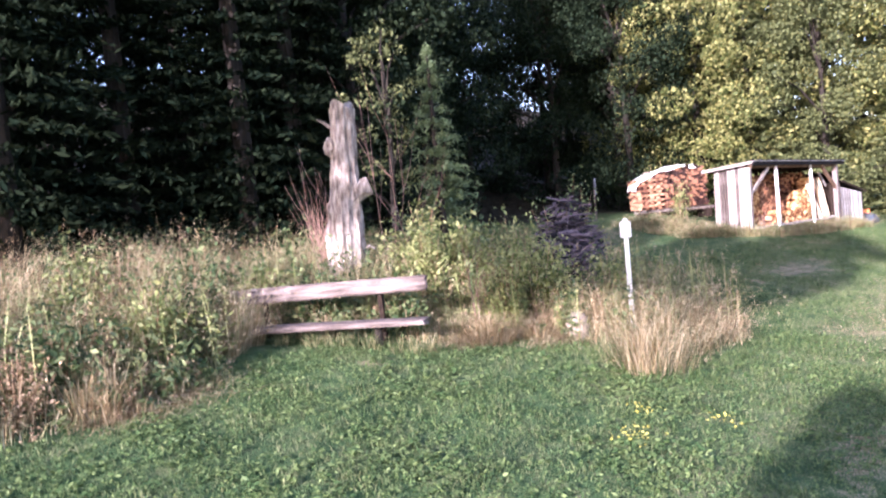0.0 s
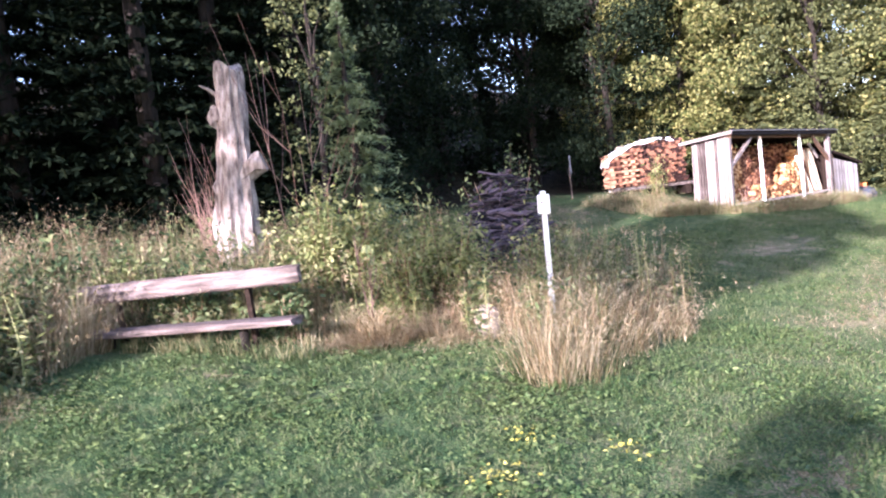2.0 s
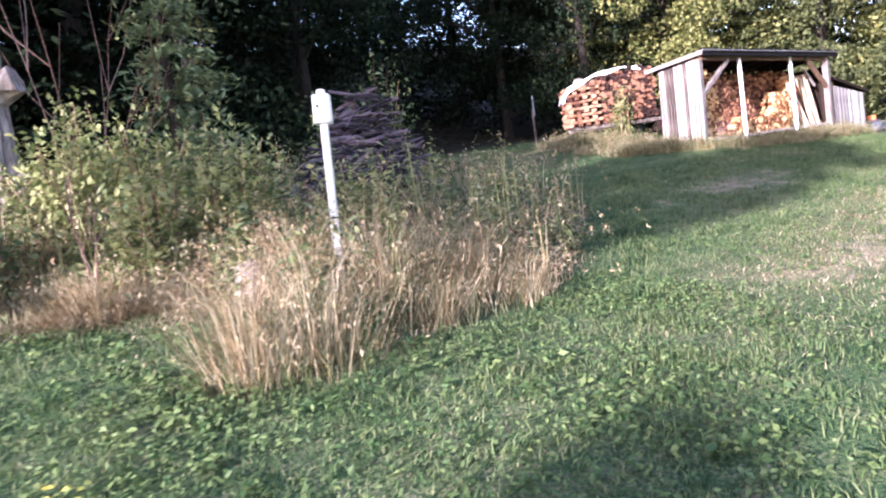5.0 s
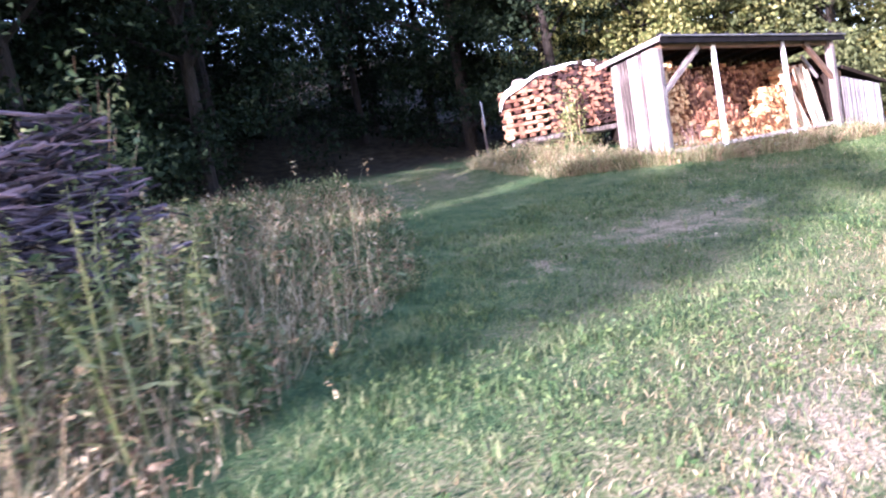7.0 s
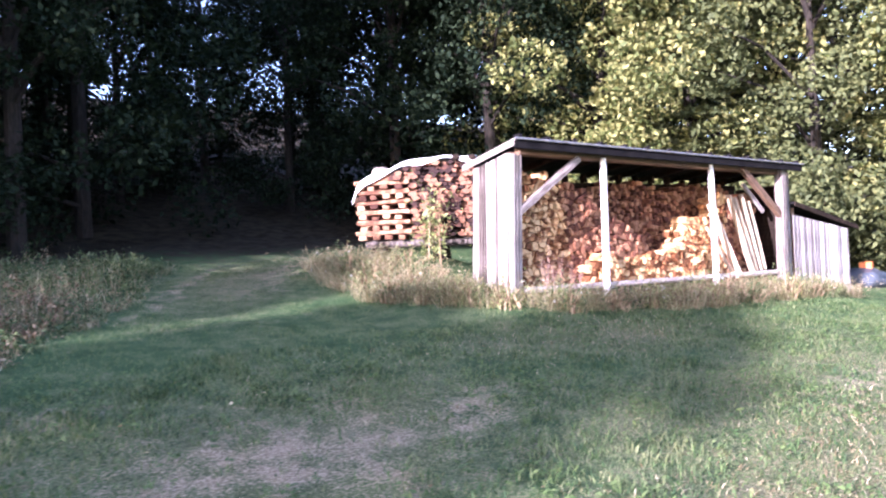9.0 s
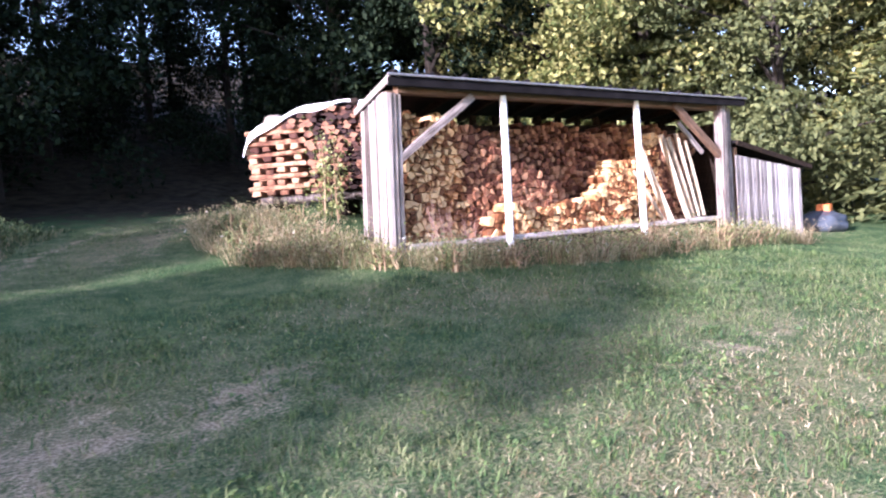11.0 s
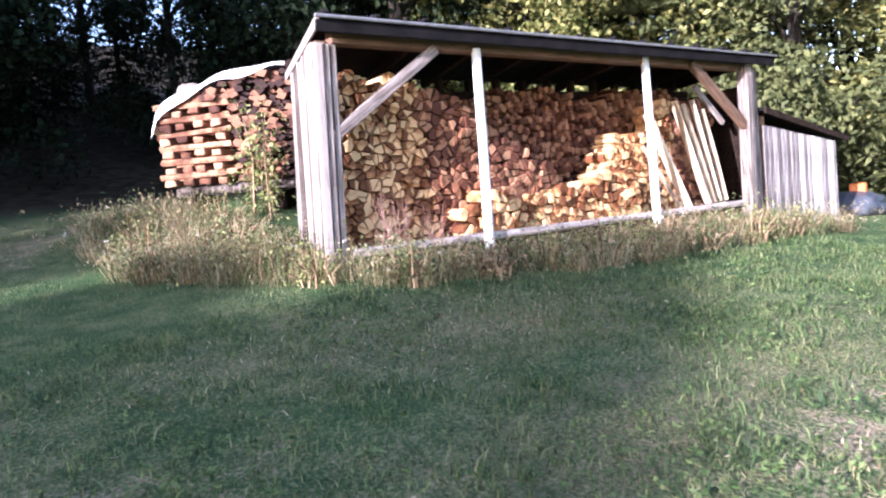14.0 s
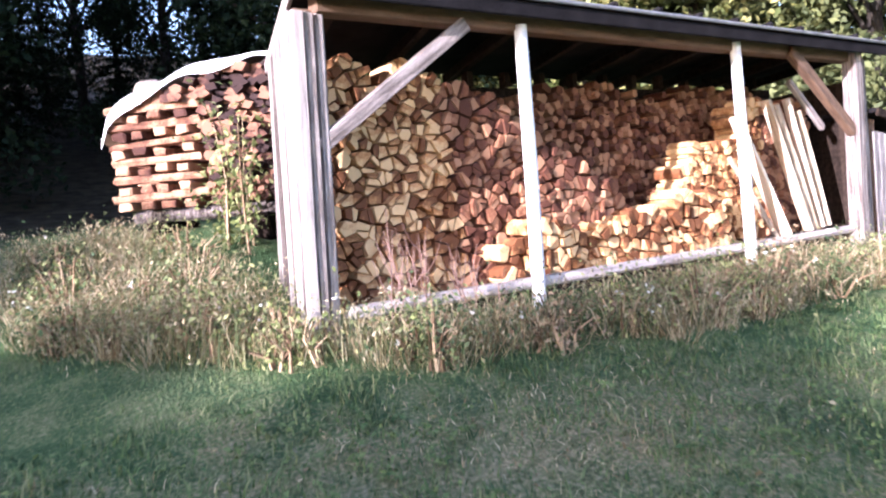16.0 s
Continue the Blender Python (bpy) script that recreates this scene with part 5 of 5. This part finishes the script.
def skirt_zone(x, y):
    line = np.interp(x, [18.6, 18.9, 19.3, 19.6, 20.1, 20.7, 21.5, 22.3, 25.0, 26.5, 28.5], [14.0, 12.9, 12.5, 12.0, 11.55, 11.32, 11.2, 10.95, 10.95, 11.1, 11.6])
    front = (x > 18.6) & (x < 28.5) & (y > line + 0.08 * np.sin(3 * x) + 0.05 * np.sin(7.3 * x)) & (y < 12.0)
    side = (y >= 12.0) & (y < 16.2) & (x > np.interp(y, [12, 12.9, 14, 15.3, 16.2], [19.6, 18.9, 18.65, 18.75, 19.2]) + 0.08 * np.sin(5 * y)) & (x < np.interp(y, [12, 13.4, 15.7, 16.2], [20.05, 20.4, 19.85, 19.8]))
    return front | side


def skirt(n, low, high, width, bend, seed, patch):
    p = inside(n, 18.4, 30.5, 11, 17.2, skirt_zone)
    p = p[rng.uniform(0, 1, len(p)) < (1 - patch) + patch * patchy(p, 2.1, seed)]
    v, f, mid, tip = blades(p, rng.uniform(low, high, len(p)), rng.uniform(0.6, 1.3, len(p)) * width, np.abs(rng.normal(bend, 0.2, len(p))))
    return [(v, f)], tip


clumps = []
for x, y in inside(190, 18.6, 28.3, 10.9, 16.2, skirt_zone):
    clumps += tuft(46, x, y, 0.09, 0.1, rng.uniform(0.25, 0.55), 0.005, 1.0, 0.4)
stuff("shed_tufts", "arching dry tufts along the foot of the shed", "tall grass", clumps, "dry_grass")
a1, tips = skirt(12000, 0.08, 0.42, 0.008, 0.8, 1, 0.6)
stuff("shed_grass", "uncut green grass along the foot of the shed", "tall grass", a1, "green_grass")
a2, tips = skirt(5600, 0.10, 0.5, 0.0055, 1.0, 3, 1.0)
stuff("shed_dry_grass", "uncut dry grass along the foot of the shed", "tall grass", a2, "dry_grass")
a3, tips = skirt(1300, 0.1, 0.36, 0.007, 0.4, 5, 0.9)
c = np.repeat(tips, 10, 0) + rng.normal(0, 1, (10 * len(tips), 3)) * [0.05, 0.05, 0.09] - [0, 0, 0.08]
stuff("shed_weeds", "leafy weeds and daisies along the foot of the shed", "weeds", a3 + [leaves(c, 0.042, 0.014, 0.6)], "weed")
few = tips[::14]
c = np.repeat(few, 5, 0) + rng.normal(0, 0.012, (5 * len(few), 3)) + [0, 0, 0.03]
stuff("small_white_flowers", "small white flowers among the shed weeds", "flowers", [leaves(c, 0.03, 0.025, 0.4)], "pale_flower")

# ---- the mown meadow ----
def lawn_zone(x, y):
    return (y < edge(x)) & ~skirt_zone(x, y) & ~((x > 20.2) & (y > 12.0))


def bare_amount(p):
    b = np.exp(-(((p[:, 0] - 15.5) / 1.3) ** 2 + ((p[:, 1] - 8.75) / 0.8) ** 2))
    return np.clip(b * 1.4 + 0.8 * np.exp(-(((p[:, 0] - 17.1) / 0.8) ** 2 + ((p[:, 1] - 9.0) / 0.4) ** 2)), 0, 0.95)


p = inside(255000, -1.5, 31, 2.5, 19, lawn_zone)
p = p[rng.uniform(0, 1, len(p)) > bare_amount(p)]
v, f, mid, tip = blades(p, rng.uniform(0.025, 0.075, len(p)) * (0.6 + 0.6 * patchy(p, 2.3, 3)), rng.uniform(0.004, 0.009, len(p)), rng.normal(0.5, 0.4, len(p)))
stuff("lawn_grass", "short mown green grass of the meadow", "grass", [(v, f)], "lawn")
p = inside(17000, -1.5, 9.5, 3.6, 10.5, lawn_zone)
p = p[rng.uniform(0, 1, len(p)) < patchy(p, 1.7, 2)]
c = np.c_[p, rise(p[:, 0], p[:, 1]) + rng.uniform(0.02, 0.07, len(p))]
c = np.repeat(c, 4, 0) + rng.normal(0, 1, (4 * len(c), 3)) * [0.035, 0.035, 0.012]
stuff("clover", "low clover and broad-leaved weeds in the meadow", "weeds", [leaves(c, 0.034 * rng.uniform(0.6, 1.6, len(c)), 0.02, 0.45)], "clover")
def dry_amount(p):
    """1 along the dry strip that the path follows, less before the shed, 0 away from both."""
    strip = np.clip(1.4 - np.abs(p[:, 1] - 6.1 - 0.158 * (p[:, 0] - 15.5)) / 0.9, 0, 1) * np.clip((p[:, 0] - 8) / 2, 0, 1)
    shed_side = 0.6 * np.exp(-(((p[:, 0] - 20.4) / 2.6) ** 2 + ((p[:, 1] - 10.4) / 0.8) ** 2))
    return np.maximum(strip, shed_side)


def coarse_lawn(n, x0, x1, y0, y1):
    """Uneven clumps of longer blades that catch the low sun."""
    p = inside(n, x0, x1, y0, y1, lawn_zone)
    k = patchy(p, 2.9, 4) * 0.6 + patchy(p, 0.9, 1) * 0.4
    p = p[rng.uniform(0, 1, len(p)) < np.clip(k, 0.1, 1) * (1 - bare_amount(p)) * (1 - 0.75 * dry_amount(p))]
    h = rng.uniform(0.04, 0.12, len(p)) * (0.5 + 0.7 * patchy(p, 4.7, 6))
    v, f, mid, tip = blades(p, h, rng.uniform(0.006, 0.013, len(p)), np.abs(rng.normal(0.8, 0.4, len(p))))
    return v, f


def rosettes(n, x0, x1, y0, y1, low, high, seed):
    """Flat broad-leaved plants: dandelion, plantain and dock, six to nine leaves each."""
    p = inside(n, x0, x1, y0, y1, lawn_zone)
    p = p[rng.uniform(0, 1, len(p)) < np.clip(patchy(p, 1.5, seed), 0, 1) ** 1.7]
    per = 8
    size = np.repeat(rng.uniform(low, high, len(p)), per) * rng.uniform(0.6, 1.15, len(p) * per)
    q = np.repeat(rng.uniform(0, 6.28, len(p)), per) + np.tile(np.arange(per) * 2.4, len(p)) + rng.normal(0, 0.3, len(p) * per)
    c = np.repeat(np.c_[p, rise(p[:, 0], p[:, 1])], per, 0) + np.c_[np.cos(q) * size * 0.5, np.sin(q) * size * 0.5, 0.025 + size * rng.uniform(0.1, 0.6, len(size))]
    return leaves(c, size, size * 0.42, 0.35, q)


p = inside(85000, 8, 27, 3.5, 11.3, lawn_zone)
p = p[rng.uniform(0, 1, len(p)) < dry_amount(p) * (0.35 + 0.65 * patchy(p, 2.2, 9))]
v, f, mid, tip = blades(p, rng.uniform(0.03, 0.09, len(p)), rng.uniform(0.005, 0.01, len(p)), np.abs(rng.normal(1.2, 0.5, len(p))))
stuff("dry_lawn", "dry straw-coloured short grass along the worn strip", "grass", [(v, f)], "dry_grass")
stuff("coarse_grass", "uneven clumps of longer grass in the mown meadow", "grass", [coarse_lawn(95000, -1.5, 9.5, 3.0, 11), coarse_lawn(60000, 8, 16, 4.5, 11), coarse_lawn(75000, 15.5, 26, 6.3, 11.6)], "lawn")
stuff("broad_leaved_weeds", "broad-leaved dandelion and dock plants in the lawn", "weeds", [rosettes(6000, -1.0, 7.5, 3.6, 10.5, 0.03, 0.085, 2), rosettes(3000, 7, 25, 4.6, 11.2, 0.03, 0.06, 3)], "clover")
under = []
for k in range(26):
    s = rng.uniform(0, 1)
    under += tuft(40, 3.15 + 1.72 * s + rng.normal(0, 0.05), 11.75 - 2.55 * s + rng.normal(0, 0.08), 0.12, 0.08, 0.34, 0.008, 0.6, 0.0)
stuff("bench_grass", "uncut green grass under the log bench", "grass", under, "green_grass")
tops = []
for x, y in inside(420, 13, 26, 6.2, 11.4, lawn_zone):
    tops += tuft(16, x, y, rng.uniform(0.05, 0.14), 0.04, 0.13, 0.007, 0.9, 0.0)
stuff("grass_tufts", "loose tufts standing out of the mown meadow", "grass", tops, "clover")
p = inside(13000, 7, 26, 4.4, 11.4, lawn_zone)
p = p[(rng.uniform(0, 1, len(p)) < patchy(p, 1.3, 5) ** 2) & (rng.uniform(0, 1, len(p)) > bare_amount(p))]
c = np.c_[p, rise(p[:, 0], p[:, 1]) + rng.uniform(0.02, 0.07, len(p))]
c = np.repeat(c, 5, 0) + rng.normal(0, 1, (5 * len(c), 3)) * [0.04, 0.04, 0.015]
stuff("lawn_weeds", "broad-leaved weeds in the mown grass before the shed", "weeds", [leaves(c, 0.028 * rng.uniform(0.6, 1.6, len(c)), 0.016, 0.45)], "clover")
c = []
for x, y, n in ((4.72, 5.78, 30), (4.15, 5.52, 50), (5.15, 5.12, 26)):
    q = rng.normal(0, 0.10, (n, 2)) + [x, y]
    c.append(np.c_[q, rise(q[:, 0], q[:, 1]) + rng.uniform(0.03, 0.12, n)])
c = np.concatenate(c)
stuff("yellow_flowers", "small patches of yellow flowers in the lawn", "flowers", [leaves(c, 0.04, 0.032, 0.4)], "yellow")
p = inside(90, 14, 26, 6.5, 11.4, lawn_zone)
c = np.c_[p, rise(p[:, 0], p[:, 1]) + 0.04]
stuff("fallen_leaves", "scattered pale fallen leaves on the grass", "fallen leaves", [leaves(c, 0.04, 0.028, 0.2)], "dry_grass")
